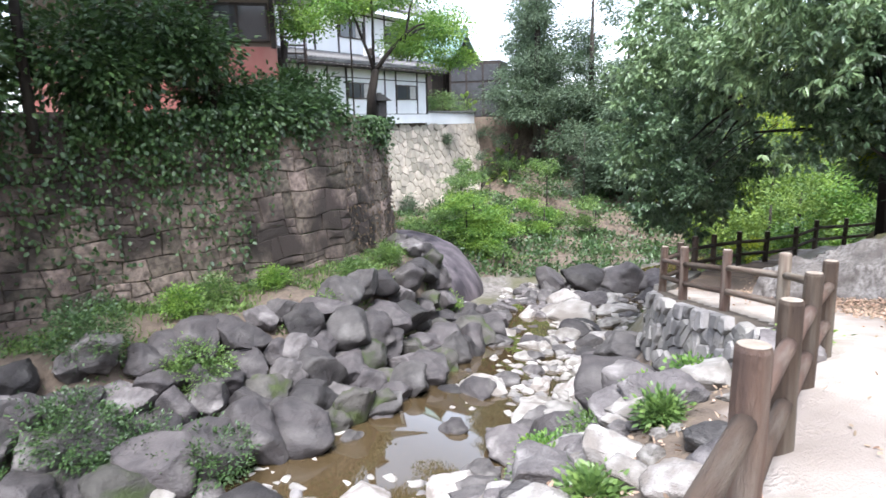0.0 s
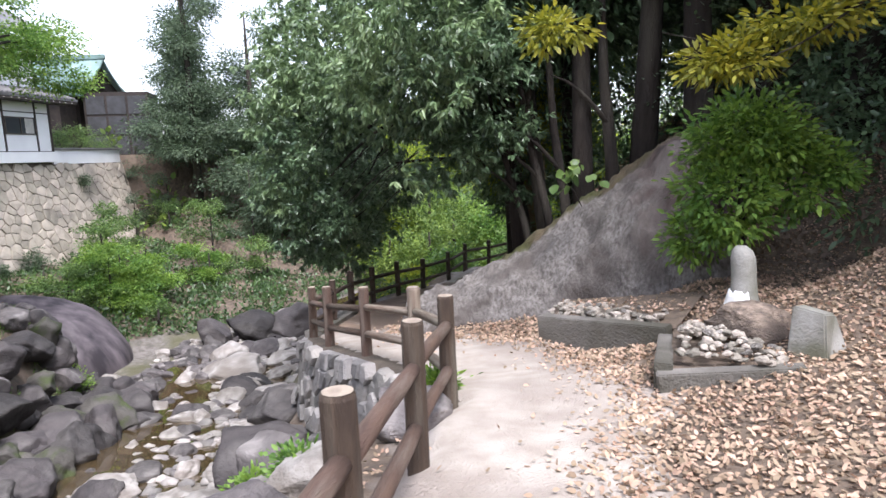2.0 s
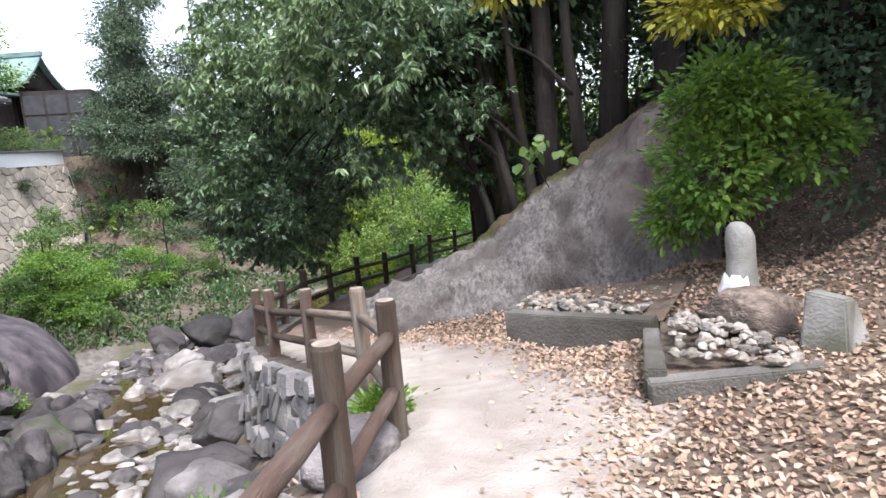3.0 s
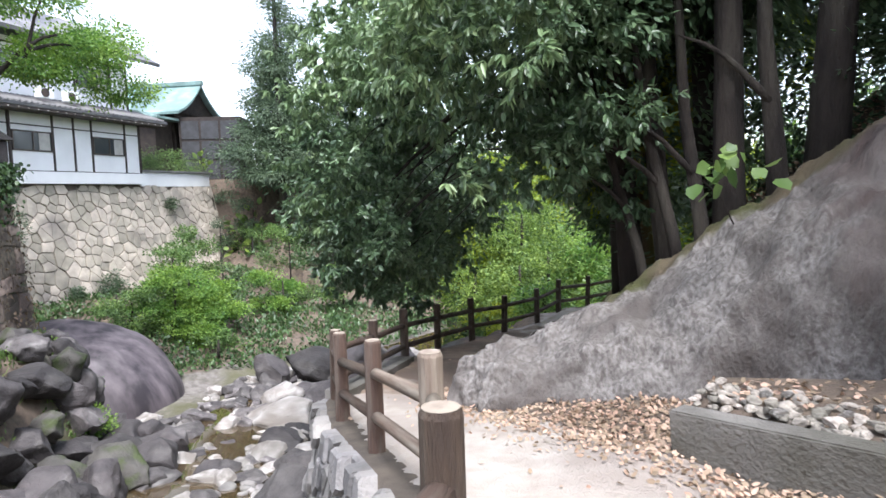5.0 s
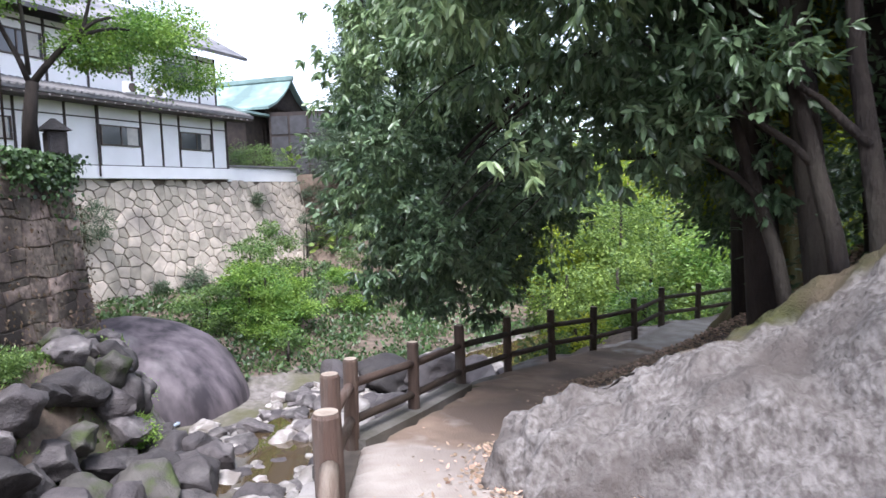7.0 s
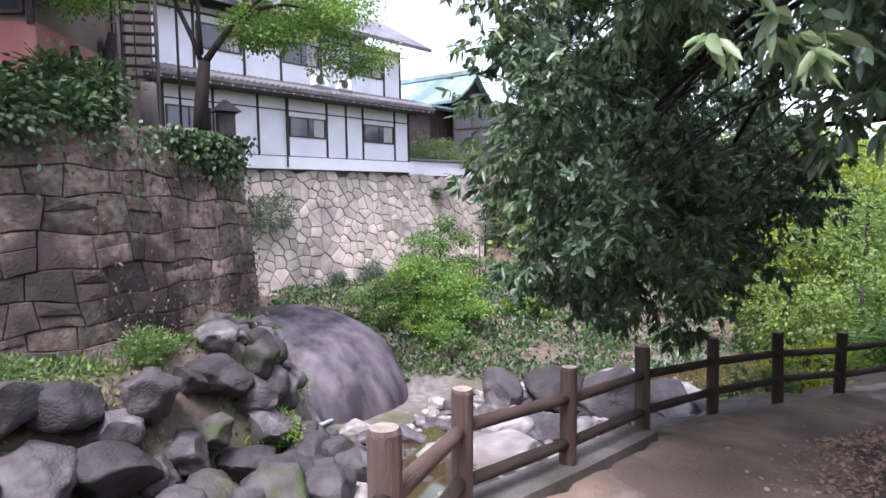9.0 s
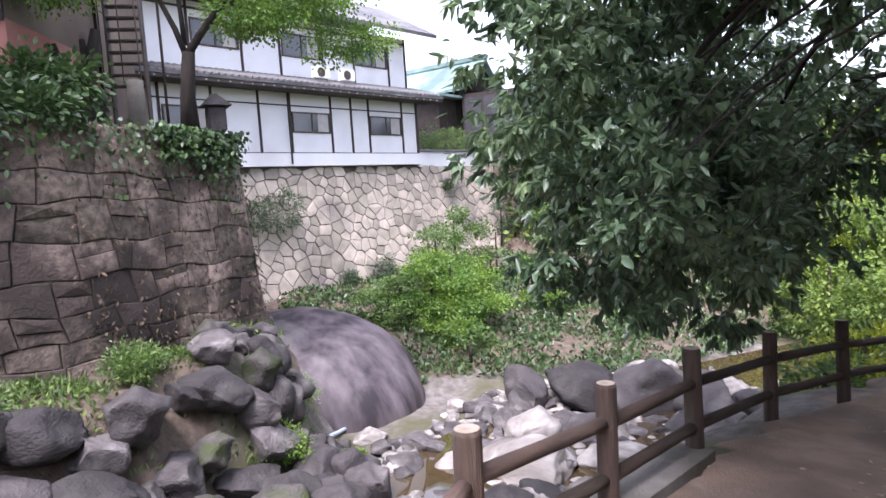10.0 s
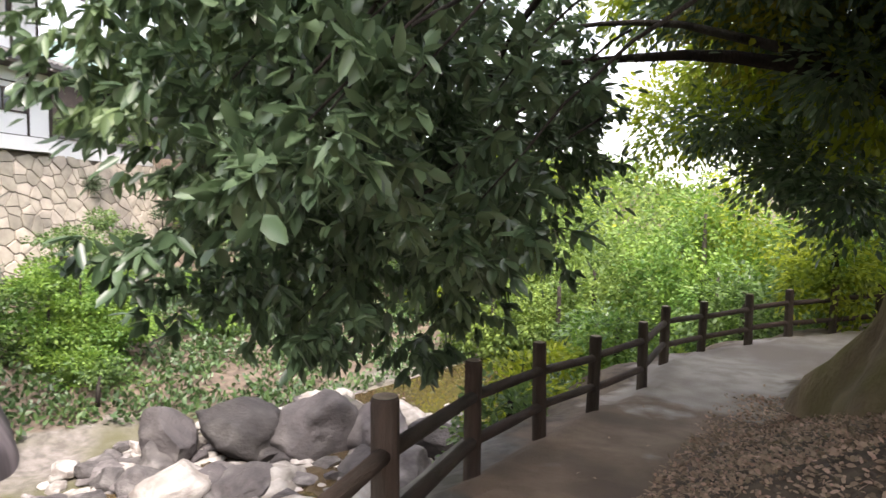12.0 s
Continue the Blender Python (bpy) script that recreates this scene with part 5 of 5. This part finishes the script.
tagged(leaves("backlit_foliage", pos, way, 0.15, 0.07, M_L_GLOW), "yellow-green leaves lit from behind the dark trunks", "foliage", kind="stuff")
# canopy added mostly out of view to block light, and undergrowth closing the slope
pos, way, _ = clumped([(0.5, 11.0, 6.5, 4.0, 2.5, 2.2), (4.5, 9.0, 7.0, 3.0, 3.5, 2.2), (5.5, 4.5, 7.5, 2.6, 3.0, 1.8), (8, 6, 4.5, 2.0, 5.0, 3.0), (6.5, 10.5, 5.5, 3, 3, 2.5), (3.0, 12.5, 6.0, 3.0, 1.2, 2.2), (5.0, 11.5, 5.5, 2.5, 1.5, 2.8)], 2200, 34, 0.42, 0.1)
tagged(leaves("canopy", pos, way + np.array([0, 0, -0.3]), 0.3, 0.15, M_L_OAK), "added canopy, mostly out of view, that shades the slope", "foliage", kind="stuff")
ub = []
for x, y, r in ((-0.3, 10.6, 1.2), (1.2, 10.4, 1.4), (2.8, 10.2, 1.5), (4.4, 9.6, 1.6), (4.2, 7.0, 1.1), (5.6, 5.2, 1.2), (-1.6, 12.2, 0.9), (3.4, 8.4, 1.0), (0.4, 11.8, 2.2), (3.2, 11.4, 2.4), (5.6, 8.0, 2.2)):
    ub.append((x, y, gz(x, y) + r * 0.5, r * 1.2, r, r))
pos, way, _ = clumped(ub, 1150, 30, 0.28, 0.3)
tagged(leaves("undergrowth", pos, way, 0.15, 0.06, M_L_OAK), "dark undergrowth on the shaded slope", "undergrowth", kind="stuff")

# shrub behind the statue
sz = gz(2.1, 5.3)
tree("shrub", "dense glossy green shrub behind the stone figure", [(2.15, 5.3, sz - 0.1), (2.1, 5.25, sz + 0.8), (2.05, 5.2, sz + 1.5)], [0.05, 0.04, 0.02], [], [(1.9, 5.1, 1.3, 0.55, 0.5, 0.6), (2.2, 5.3, 2.1, 0.5, 0.5, 0.5), (2.75, 5.4, 1.45, 0.5, 0.45, 0.45), (1.55, 5.2, 0.8, 0.35, 0.3, 0.35), (2.5, 5.3, 1.9, 0.45, 0.4, 0.35), (1.75, 5.2, 1.95, 0.35, 0.35, 0.4), (3.1, 5.4, 1.6, 0.3, 0.3, 0.2)], 330, 24, 0.085, 0.105, 0.05, M_L_MAPLE, 0.15, 0.4, "shrub")
# yellowing branch overhead
yb = empty("branch", pose(0, 0, 0), "bare grey branch with yellowing leaf tufts", "branch")
bm = bmesh.new()
for a, c, r0 in (((4.6, 4.2, 4.2), (1.6, 4.4, 2.75), 0.03), ((3.4, 4.3, 3.6), (1.9, 3.8, 2.7), 0.018), ((3.0, 4.3, 3.4), (2.2, 4.9, 2.6), 0.015), ((2.6, 4.3, 3.2), (1.2, 4.0, 3.2), 0.012)):
    tube(bm, *limb(a, c, r0, 0.005, -0.12, 8), 6, 0.05)
tube(bm, *limb((4.4, 4.6, 0.3), (4.6, 4.2, 4.4), 0.08, 0.05, 0.0), 8, 0.05)
part("wood", bm, M_BARK, yb, smooth=True)
pos, way, _ = clumped([(1.9, 4.1, 2.85, 0.7, 0.35, 0.2), (2.6, 4.3, 3.2, 0.7, 0.35, 0.25), (0.1, 3.7, 3.3, 0.4, 0.3, 0.22)], 110, 18, 0.08, 0.1)
leaves("foliage", pos, way + np.array([0, 0, -0.4]), 0.115, 0.046, M_L_YELLOW, yb)
# broad leaves of a seedling
bg = empty("seedling", pose(0, 0, 0), "young plant with very broad bright green leaves", "plant")
bm = bmesh.new()
tube(bm, [(-0.2, 7.7, 0.7), (-0.4, 7.2, 1.3), (-0.55, 6.6, 1.55)], [0.012, 0.009, 0.005], 6)
part("stem", bm, M_BARK, bg)
n = 22
pos = np.array([-0.2, 6.4, 1.62]) + rng.normal(size=(n, 3)) * np.array([0.2, 0.15, 0.1])
leaves("broad_leaves", pos, np.stack([rng.uniform(-1, 0.6, n), rng.uniform(-1, 0.2, n), rng.uniform(-0.9, -0.2, n)], 1), 0.17, 0.15, M_L_LITE, bg, 0.12, 0.08)

# maple on the old wall
mb = (-17.3, 7.1, 2.4)
tree("maple_tree", "slender maple with layered bright leaves on the wall top", [mb, (-17.25, 7.1, 3.2), (-17.0, 7.15, 4.1)], [0.2, 0.16, 0.13], [limb((-17.0, 7.15, 4.0), (-17.2, 5.9, 7.0), 0.07, 0.02, 0.1), limb((-17.0, 7.15, 4.0), (-16.0, 8.6, 5.6), 0.09, 0.03, 0.3), limb((-16.3, 8.1, 5.2), (-17.6, 10.8, 5.4), 0.05, 0.01, 0.3), limb((-17.0, 7.1, 4.2), (-16.6, 6.8, 7.6), 0.06, 0.01), limb((-16.4, 8.0, 5.0), (-17.0, 9.2, 7.4), 0.05, 0.01)],
     [(-17.4, 6.0, 6.2, 1.5, 1.3, 0.5), (-16.8, 7.8, 6.7, 1.7, 1.7, 0.5), (-17.2, 9.6, 5.5, 1.5, 1.5, 0.45), (-17.8, 11.2, 4.7, 1.2, 1.4, 0.4), (-17.0, 8.6, 4.9, 1.1, 1.3, 0.3), (-17.6, 10.6, 6.0, 1.3, 1.3, 0.4), (-17.8, 4.8, 5.6, 1.1, 1.1, 0.5)], 640, 36, 0.17, 0.085, 0.06, M_L_MAPLE, 0.25, 0.15)
# ivy and creepers on the old wall
pos, way = [], []
for k in range(7000):
    t = random.random()
    u = ol[1] + (ol[5] - ol[1]) * t
    if 0.5 < t < 0.8 and random.random() < 0.8:
        continue
    v = OLD_H + 0.15 - abs(random.gauss(0, 1.0)) * (0.35 + (0.7 if t < 0.5 else 0.25) * math.sin(u * 1.3) ** 2)
    x, y, z = old_at(u, v, 0.06 + 0.18 * abs(random.gauss(0, 1)))
    pos.append((x, y, z))
    way.append((random.gauss(0.5, 0.6), random.gauss(0, 0.6), -1))
for k in range(3800):
    u = ol[0] + 5 + (ol[2] - ol[0] - 5) * random.random()
    v = OLD_H - abs(random.gauss(0, 1)) * (1.2 + 1.1 * math.sin(u * 0.9) ** 2)
    if v > 0.2:
        pos.append(old_at(u, v, 0.05 + 0.12 * abs(random.gauss(0, 1))))
        way.append((random.gauss(0.5, 0.6), random.gauss(0, 0.6), -1))
iv = leaves("ivy", pos, way, 0.13, 0.09, M_L_IVY)
tagged(iv, "creeper hanging over the top of the old stone wall", "ivy", kind="stuff")
pos, way = [], []
for k in range(900):
    u = ol[3] + (ol[5] - ol[3] + 0.5) * random.random()
    v = random.uniform(0, 1) ** 1.5 * OLD_H
    x, y, z = old_at(u, v, 0.05 + 0.06 * abs(random.gauss(0, 1)))
    pos.append((x, y, z))
    way.append((random.gauss(0.3, 0.6), random.gauss(0, 0.6), -1))
tagged(leaves("dead_creeper", pos, way, 0.11, 0.05, M_L_DRY), "brown dead creeper on the old stone wall", "ivy", kind="stuff")
# dark trees and thicket above the wall; unseen tall ones added for shade
for x, y, z, r in ((-15.0, -0.6, 4.6, 1.4), (-14.9, -2.5, 4.0, 1.7), (-14.6, -5.5, 4.0, 1.9), (-15.4, 1.0, 3.1, 0.9), (-15.7, 2.4, 2.85, 0.85), (-16.2, 3.6, 2.75, 0.6), (-17.6, 4.2, 3.5, 0.5), (-12.8, -7.5, 3.5, 2.5), (-10.6, -8.5, 5.5, 3.0), (-13.2, -3.6, 8.6, 3.0), (-11.6, -9.0, 9.0, 3.4), (-14.2, 0.6, 9.0, 2.2)):
    tree("thicket_tree", "dark leafy tree overhanging the old wall", [(x - 0.6, y, 1.8), (x - 0.4, y, z)], [0.12, 0.06], [], [(x, y, z, r, r, r * 0.7), (x + 0.6, y + 0.7, z - r * 0.35, r * 0.7, r * 0.7, r * 0.5)], int(130 * r), 30, 0.26, 0.17, 0.09, M_L_IVY, 0.4, 0.3)
# river-side maples
for x, y, zt, rx, ry, rz, nc, mt in ((-24.9, 18.6, -2.5, 2.3, 2.1, 0.4, 190, M_L_MAPLE), (-24.0, 17.2, -3.5, 1.9, 1.7, 0.5, 150, M_L_MAPLE), (-24.6, 19.6, -4.2, 2.0, 1.8, 0.7, 150, M_L_LITE), (-27.0, 19.6, -0.6, 1.2, 1.2, 1.1, 120, M_L_LITE), (-26.6, 21.6, -1.3, 1.5, 1.5, 1.2, 140, M_L_LITE), (-21.4, 20.8, -2.6, 1.8, 1.7, 0.6, 190, M_L_MAPLE), (-22.4, 16.0, -4.4, 1.2, 1.2, 0.8, 90, M_L_LITE), (-23.6, 23.5, -0.8, 1.8, 1.8, 1.5, 150, M_L_LITE), (-19.6, 23.0, -2.6, 1.5, 1.5, 1.0, 120, M_L_LITE), (-26.3, 15.6, -3.4, 1.0, 1.4, 0.5, 70, M_L_LITE), (-22.4, 25.5, 1.4, 2.0, 2.0, 1.8, 150, M_L_CEDAR), (-18.0, 26.5, -0.5, 1.8, 1.8, 1.6, 130, M_L_LITE)):
    z = gz(x, y)
    tree("maple_shrub", "low spreading maple with fresh green layered leaves", [(x, y, z - 0.2), (x + 0.1, y, z + 0.5), (x, y + 0.1, max(zt, z + 0.7))], [0.07, 0.05, 0.03], [], [(x + random.uniform(-0.5, 0.5) * rx, y + random.uniform(-0.5, 0.5) * ry, zt + 0.25 - q * 0.5 * max(rz, 0.5) / 0.5, rx * random.uniform(0.4, 0.7), ry * random.uniform(0.4, 0.7), 0.13 + 0.3 * (rz - 0.4)) for q in range(8)], int(nc * 1.9), 32, 0.13, 0.1, 0.072, mt, 0.2, 0.1, "shrub")
# nearer maples beside the great boulder
for x, y, zt, rx, rz, nc, mt in ((-20.6, 16.3, -3.0, 1.9, 0.45, 170, M_L_MAPLE), (-19.6, 15.4, -4.1, 1.4, 0.55, 110, M_L_LITE), (-21.6, 15.2, -2.2, 1.6, 0.4, 130, M_L_MAPLE), (-18.6, 14.8, -4.9, 0.9, 0.5, 60, M_L_LITE), (-22.6, 14.0, -2.6, 1.3, 0.5, 90, M_L_LITE), (-23.6, 16.6, -1.1, 1.5, 0.9, 120, M_L_LITE), (-22.6, 16.6, -1.9, 1.7, 0.6, 150, M_L_MAPLE), (-21.0, 16.6, -2.6, 1.7, 0.6, 150, M_L_MAPLE), (-21.4, 14.9, -3.4, 1.5, 0.7, 120, M_L_MAPLE), (-20.0, 15.6, -3.9, 1.4, 0.6, 110, M_L_MAPLE), (-30.6, 27.4, 0.6, 1.6, 1.6, 130, M_L_CEDAR), (-29.0, 25.8, -1.0, 1.6, 1.3, 130, M_L_LITE), (-31.6, 25.6, -0.4, 1.0, 1.4, 80, M_L_CEDAR), (-27.4, 27.5, -1.0, 1.8, 1.5, 120, M_L_CEDAR), (-33.2, 27.6, 1.2, 1.8, 1.8, 150, M_L_CEDAR), (-31.6, 26.6, -1.6, 1.5, 1.5, 120, M_L_IVY)):
    z = gz(x, y)
    tree("maple_shrub", "low spreading tree with fresh green leaves beside the boulder", [(x, y, z - 0.2), (x + 0.1, y, z + 0.5), (x, y + 0.1, max(zt, z + 0.7))], [0.07, 0.05, 0.03], [], [(x + random.uniform(-0.5, 0.5) * rx, y + random.uniform(-0.5, 0.5) * rx, zt + 0.3 - q * 0.45 * max(rz, 0.5) / 0.5, rx * random.uniform(0.4, 0.7), rx * random.uniform(0.4, 0.7), 0.13 + 0.3 * (rz - 0.4)) for q in range(8)], int(nc * 1.9), 32, 0.13, 0.1, 0.072, mt, 0.2, 0.1, "shrub")
# round bushes growing from the pale wall
for s, v, r in ((-3.9, 1.55, 0.62), (-5.9, 1.5, 0.3), (-8.5, 4.6, 0.9), (-9.8, 4.5, 0.8), (-7.0, 0.5, 0.45), (-1.5, 0.4, 0.6), (1.8, 5.3, 0.28)):
    p = castle_at(19 + s, v, 0.25)
    pos, way, _ = clumped([(p[0], p[1], p[2], r, r, r)], int(60 * r / 0.5), 24, 0.1, 0.3)
    tagged(leaves("wall_bush", pos, way, 0.12, 0.035, M_L_CEDAR), "dark bush rooted in the stone wall", "bush")
# conifers behind
for x, y, base, h, w in ((-28.6, 28.2, 0.5, 15, 3.6), (-25.0, 29.5, -1, 12, 3.2), (-31.5, 31, 1, 14, 3.4), (-21.5, 28.5, -2.5, 9, 3.0), (-17.5, 30, -3, 9, 3.0)):
    blobs = [(x + random.uniform(-0.35, 0.35) * w, y + random.uniform(-0.35, 0.35) * w, base + h * t, w * (1.08 - t) * 0.9, w * (1.08 - t) * 0.9, 0.75) for t in np.linspace(0.15, 1.0, 11)]
    tree("conifer", "tall grey-green conifer with open tiers", [(x, y, base - 3), (x, y, base + h * 0.5), (x, y, base + h)], [0.28, 0.18, 0.04], [], blobs, 820, 36, 0.3, 0.2, 0.075, M_L_CEDAR, 0.35, 0.15)
# sunlit woods beyond the path
for x, y, z, r in ((-10.5, 27, -2.6, 2.2), (-6.5, 25.5, -2.4, 1.8), (-3.2, 26, -1.4, 2.0), (-8.5, 31, -1.8, 2.6), (-1, 31, 0.6, 3.2), (-14, 31, -1.5, 2.8), (1.5, 27, 1.2, 2.6), (-9, 22.5, -3.2, 1.2), (-7.6, 19.5, -2.4, 1.0), (-8.2, 16.5, -2.9, 1.0), (-7.6, 14.2, -2.7, 0.8), (-16, 35, -1, 3.4), (4, 33, 3.5, 4.5), (-20, 40, 1, 4.5), (-8, 42, -0.5, 4), (-28, 42, 4, 5), (-1.5, 20.5, 1.6, 1.9), (-2.4, 23.5, 1.0, 2.0), (-5.0, 29, 0.2, 2.6), (-12.5, 28.5, -0.6, 2.4), (-7.2, 27.5, -0.8, 2.2), (-3.8, 21.8, -0.6, 1.2), (-10.8, 24.5, -2.6, 1.5), (-5.6, 23.2, -2.2, 1.3), (-13.0, 24.5, -3.0, 1.6), (-15.5, 27.5, -1.6, 2.0), (0.5, 23.5, 2.6, 2.2)):
    ob, _ = tree("far_tree", "leafy tree in the woods beyond the path", [(x, y, gz(x, y) - 0.3), (x, y, z + r * 0.5)], [0.1 + r * 0.02, 0.05], [], [(x, y, z, r, r, r * 0.8), (x + r * 0.5, y, z - r * 0.6, r * 0.8, r * 0.8, r * 0.6), (x - r * 0.5, y, z - r * 0.5, r * 0.7, r * 0.8, r * 0.6)], int(60 * r) + 40, 34, 0.12 * r, 0.09 + 0.035 * r, 0.05 + 0.018 * r, random.choice((M_L_FAR, M_L_FAR, M_L_LITE, M_L_GLOW, M_L_MAPLE, M_L_IVY)), 0.3, 0.3)
# woods on the distant slopes
n = 1500
hx, hy = rng.uniform(-34, 16, n), rng.uniform(26, 75, n)
hz_ = ground_z(hx, hy)
blob = [(x, y, z + 0.5, 1.3, 1.3, 1.1 + 0.02 * (y - 26)) for x, y, z in zip(hx, hy, hz_) if not (-30 < x < -15 and y < 34)]
pos, way, _ = clumped(blob, 5200, 14, 0.6, 0.2)
tagged(leaves("far_woods", pos, way, 0.42, 0.3, M_L_FAR), "distant yellow-green wooded slope", "trees", kind="stuff")
# river bushes and bank herbs
for x, y, r, mt in ((-2.9, 1.3, 0.68, M_L_LITE), (-3.4, 0.4, 0.4, M_L_LITE), (-2.2, -0.7, 0.35, M_L_MAPLE), (-1.9, 0.6, 0.22, M_L_MAPLE), (-9.9, -2.0, 0.7, M_L_LITE), (-7.9, -2.6, 0.75, M_L_IVY), (-9.2, -4.4, 0.9, M_L_IVY), (-8.6, -3.4, 0.8, M_L_IVY), (-10.8, -3.6, 0.8, M_L_IVY), (-14.0, 7.6, 0.5, M_L_MAPLE), (-16.3, 8.6, 0.45, M_L_MAPLE), (-11.6, 2.0, 0.4, M_L_MAPLE), (-12.6, 3.2, 0.5, M_L_LITE), (-13.9, 5.3, 0.45, M_L_LITE), (-12.9, 1.0, 0.4, M_L_MAPLE), (-0.75, 1.9, 0.18, M_L_MAPLE), (-1.1, 0.2, 0.2, M_L_MAPLE), (-1.5, -1.6, 0.15, M_L_LITE), (-0.6, -1.2, 0.1, M_L_LITE), (-2.3, -2.2, 0.18, M_L_LITE), (-0.2, -2.6, 0.08, M_L_LITE), (-12.6, -0.6, 0.5, M_L_LITE), (-11.8, -1.6, 0.45, M_L_MAPLE)):
    z = gz(x, y)
    pos, way, _ = clumped([(x, y, z + r * 0.7, r, r, r * 0.75)], int(190 * r) + 20, 24, 0.07, 0.2)
    tagged(leaves("bush", pos, way, 0.065, 0.03, mt), "small leafy bush among the rocks", "bush")
# grass on the ledge under the old wall
n = 2600
u = ol[1] + rng.uniform(0, 1, n) * (ol[5] - ol[1])
gp = np.array([old_at(a, 0.3, 0.2 + abs(rng.normal()) * 0.8) for a in u])
gp[:, 2] = ground_z(gp[:, 0], gp[:, 1])
tagged(leaves("grass", gp, rng.normal(size=(n, 3)) * np.array([0.4, 0.4, 0.1]) + np.array([0, 0, 1]), 0.2, 0.022, M_GRASS), "rough grass along the foot of the old wall", "grass", kind="stuff")

# green algae and moss at the foot of the great boulder
n = 5200
aa, ar = rng.uniform(0, 6.3, n), rng.uniform(0, 1, n) ** 0.6
ax, ay = -14.7 + 1.15 * ar * np.cos(aa) + 0.3 * np.sin(3 * aa), 9.1 + 0.75 * ar * np.sin(aa) + 0.15 * np.cos(2 * aa)
tagged(leaves("moss_patch", np.column_stack([ax, ay, ground_z(ax, ay) + 0.02]), rng.normal(size=(n, 3)) * np.array([1, 1, 0.4]) + np.array([0, 0, 0.3]), 0.11, 0.05, M_L_MAPLE), "flat yellow-green moss on the dry stream bed", "moss", kind="stuff")

# low cover on the far bank
n = 60000
gx2, gy2 = rng.uniform(-30, -8, n), rng.uniform(11, 30, n)
okk = (np.hypot(gx2 + 20.3, gy2 - 9.6) > 3.6) & (np.sin(gx2 * 1.7) * np.sin(gy2 * 1.3) + rng.normal(size=n) * 0.5 > -0.2) & (near_line(gx2, gy2, STREAM)[0] > np.interp(gy2, [9, 14, 18], [5.8, 5.0, 2.6])) & (near_line(gx2, gy2, FENCE)[1] < 0)
gx2, gy2 = gx2[okk], gy2[okk]
tagged(leaves("ground_cover", np.column_stack([gx2, gy2, ground_z(gx2, gy2) + rng.uniform(0, 0.25, len(gx2))]), rng.normal(size=(len(gx2), 3)) + np.array([0, 0, 0.8]), 0.2, 0.085, M_L_IVY), "low green plants covering the far bank", "plants", kind="stuff")
# herbs and moss tufts between the boulders under the old wall
n = 22000
hy = rng.uniform(-6, 8.4, n)
wx = np.interp(hy, [p[1] for p in old_line[:6]], [p[0] for p in old_line[:6]])
hx = wx + 0.5 + rng.uniform(0, 1, n) ** 1.4 * 3.4
okk = np.sin(hx * 2.3 + 1) * np.sin(hy * 1.9) + rng.normal(size=n) * 0.35 > 0.2
hx, hy = hx[okk], hy[okk]
tagged(leaves("bank_herbs", np.column_stack([hx, hy, ground_z(hx, hy) + rng.uniform(0, 0.3, len(hx)) ** 1.5]), rng.normal(size=(len(hx), 3)) * 0.8 + np.array([0, 0, 0.8]), 0.12, 0.04, M_GRASS), "herbs and grass along the ledge under the old wall", "plants", kind="stuff")

# dry leaves on the ground
lp = []
while len(lp) < 180000:
    x, y = random.uniform(-5.2, 6), random.uniform(-7, 16)
    lp.append((x, y))
lp = np.array(lp)
d_, s_, _, r_ = near_line(lp[:, 0], lp[:, 1], FENCE)
w_ = np.interp(r_, [p[0] for p in WIDTH], [p[1] for p in WIDTH])
keep = (s_ > 0) & (d_ > w_ - 0.25 - rng.exponential(0.18, len(lp))) & (lp[:, 0] < 6 - rng.exponential(0.7, len(lp))) & (lp[:, 1] > -7 + rng.exponential(0.5, len(lp)))
lp = lp[keep]
extra = np.stack([rng.uniform(-3.6, 1.0, 3000), rng.uniform(-5.5, 3, 3000)], 1)
d_, s_, _, r_ = near_line(extra[:, 0], extra[:, 1], FENCE)
lp = np.concatenate([lp, extra[s_ < 0]])
few = np.stack([rng.uniform(-6, 2.5, 260), rng.uniform(-6, 18, 260)], 1)
lp = np.concatenate([lp, few[near_line(few[:, 0], few[:, 1], FENCE)[1] > 0]])
lz = ground_z(lp[:, 0], lp[:, 1]) + rng.uniform(0.005, 0.03, len(lp))
on_fill = np.stack([rng.uniform(-0.2, 1.5, 420), rng.uniform(4.45, 5.3, 420)], 1)
on_fill = on_fill[on_fill[:, 1] > 4.5 - 0.36 * on_fill[:, 0] + 0.3]
lp = np.concatenate([lp, on_fill])
lz = np.concatenate([lz, np.maximum(ground_z(on_fill[:, 0], on_fill[:, 1]), -0.16 + 0.12 * on_fill[:, 0]) + rng.uniform(0.005, 0.03, len(on_fill))])
tagged(leaves("dry_leaves", np.column_stack([lp, lz]), np.column_stack([rng.normal(size=(len(lp), 2)), rng.normal(size=len(lp)) * 0.3]), 0.054, 0.031, M_LITTER, None, 0.3, -0.1), "brown fallen leaves drifted over the ground", "leaves", kind="stuff")

# ---- wall stones ----
stonework(wall_old, courses(ol[6], OLD_H, 0.5, 0.66), old_at, M_WALLD, 0.011, 0.1, (0.0, 0.065), 290, lambda c: abs(c[0][0] - (ol[4])), 0.025)
stonework(wall_c, cells(25.2, CASTLE_H, 54, 15, 0.44, lose=0.22), castle_at, M_WALLL, 0.019, 0.15, (0.0, 0.06), 290, lambda c: abs(c[0][0] - 16), 0.03)
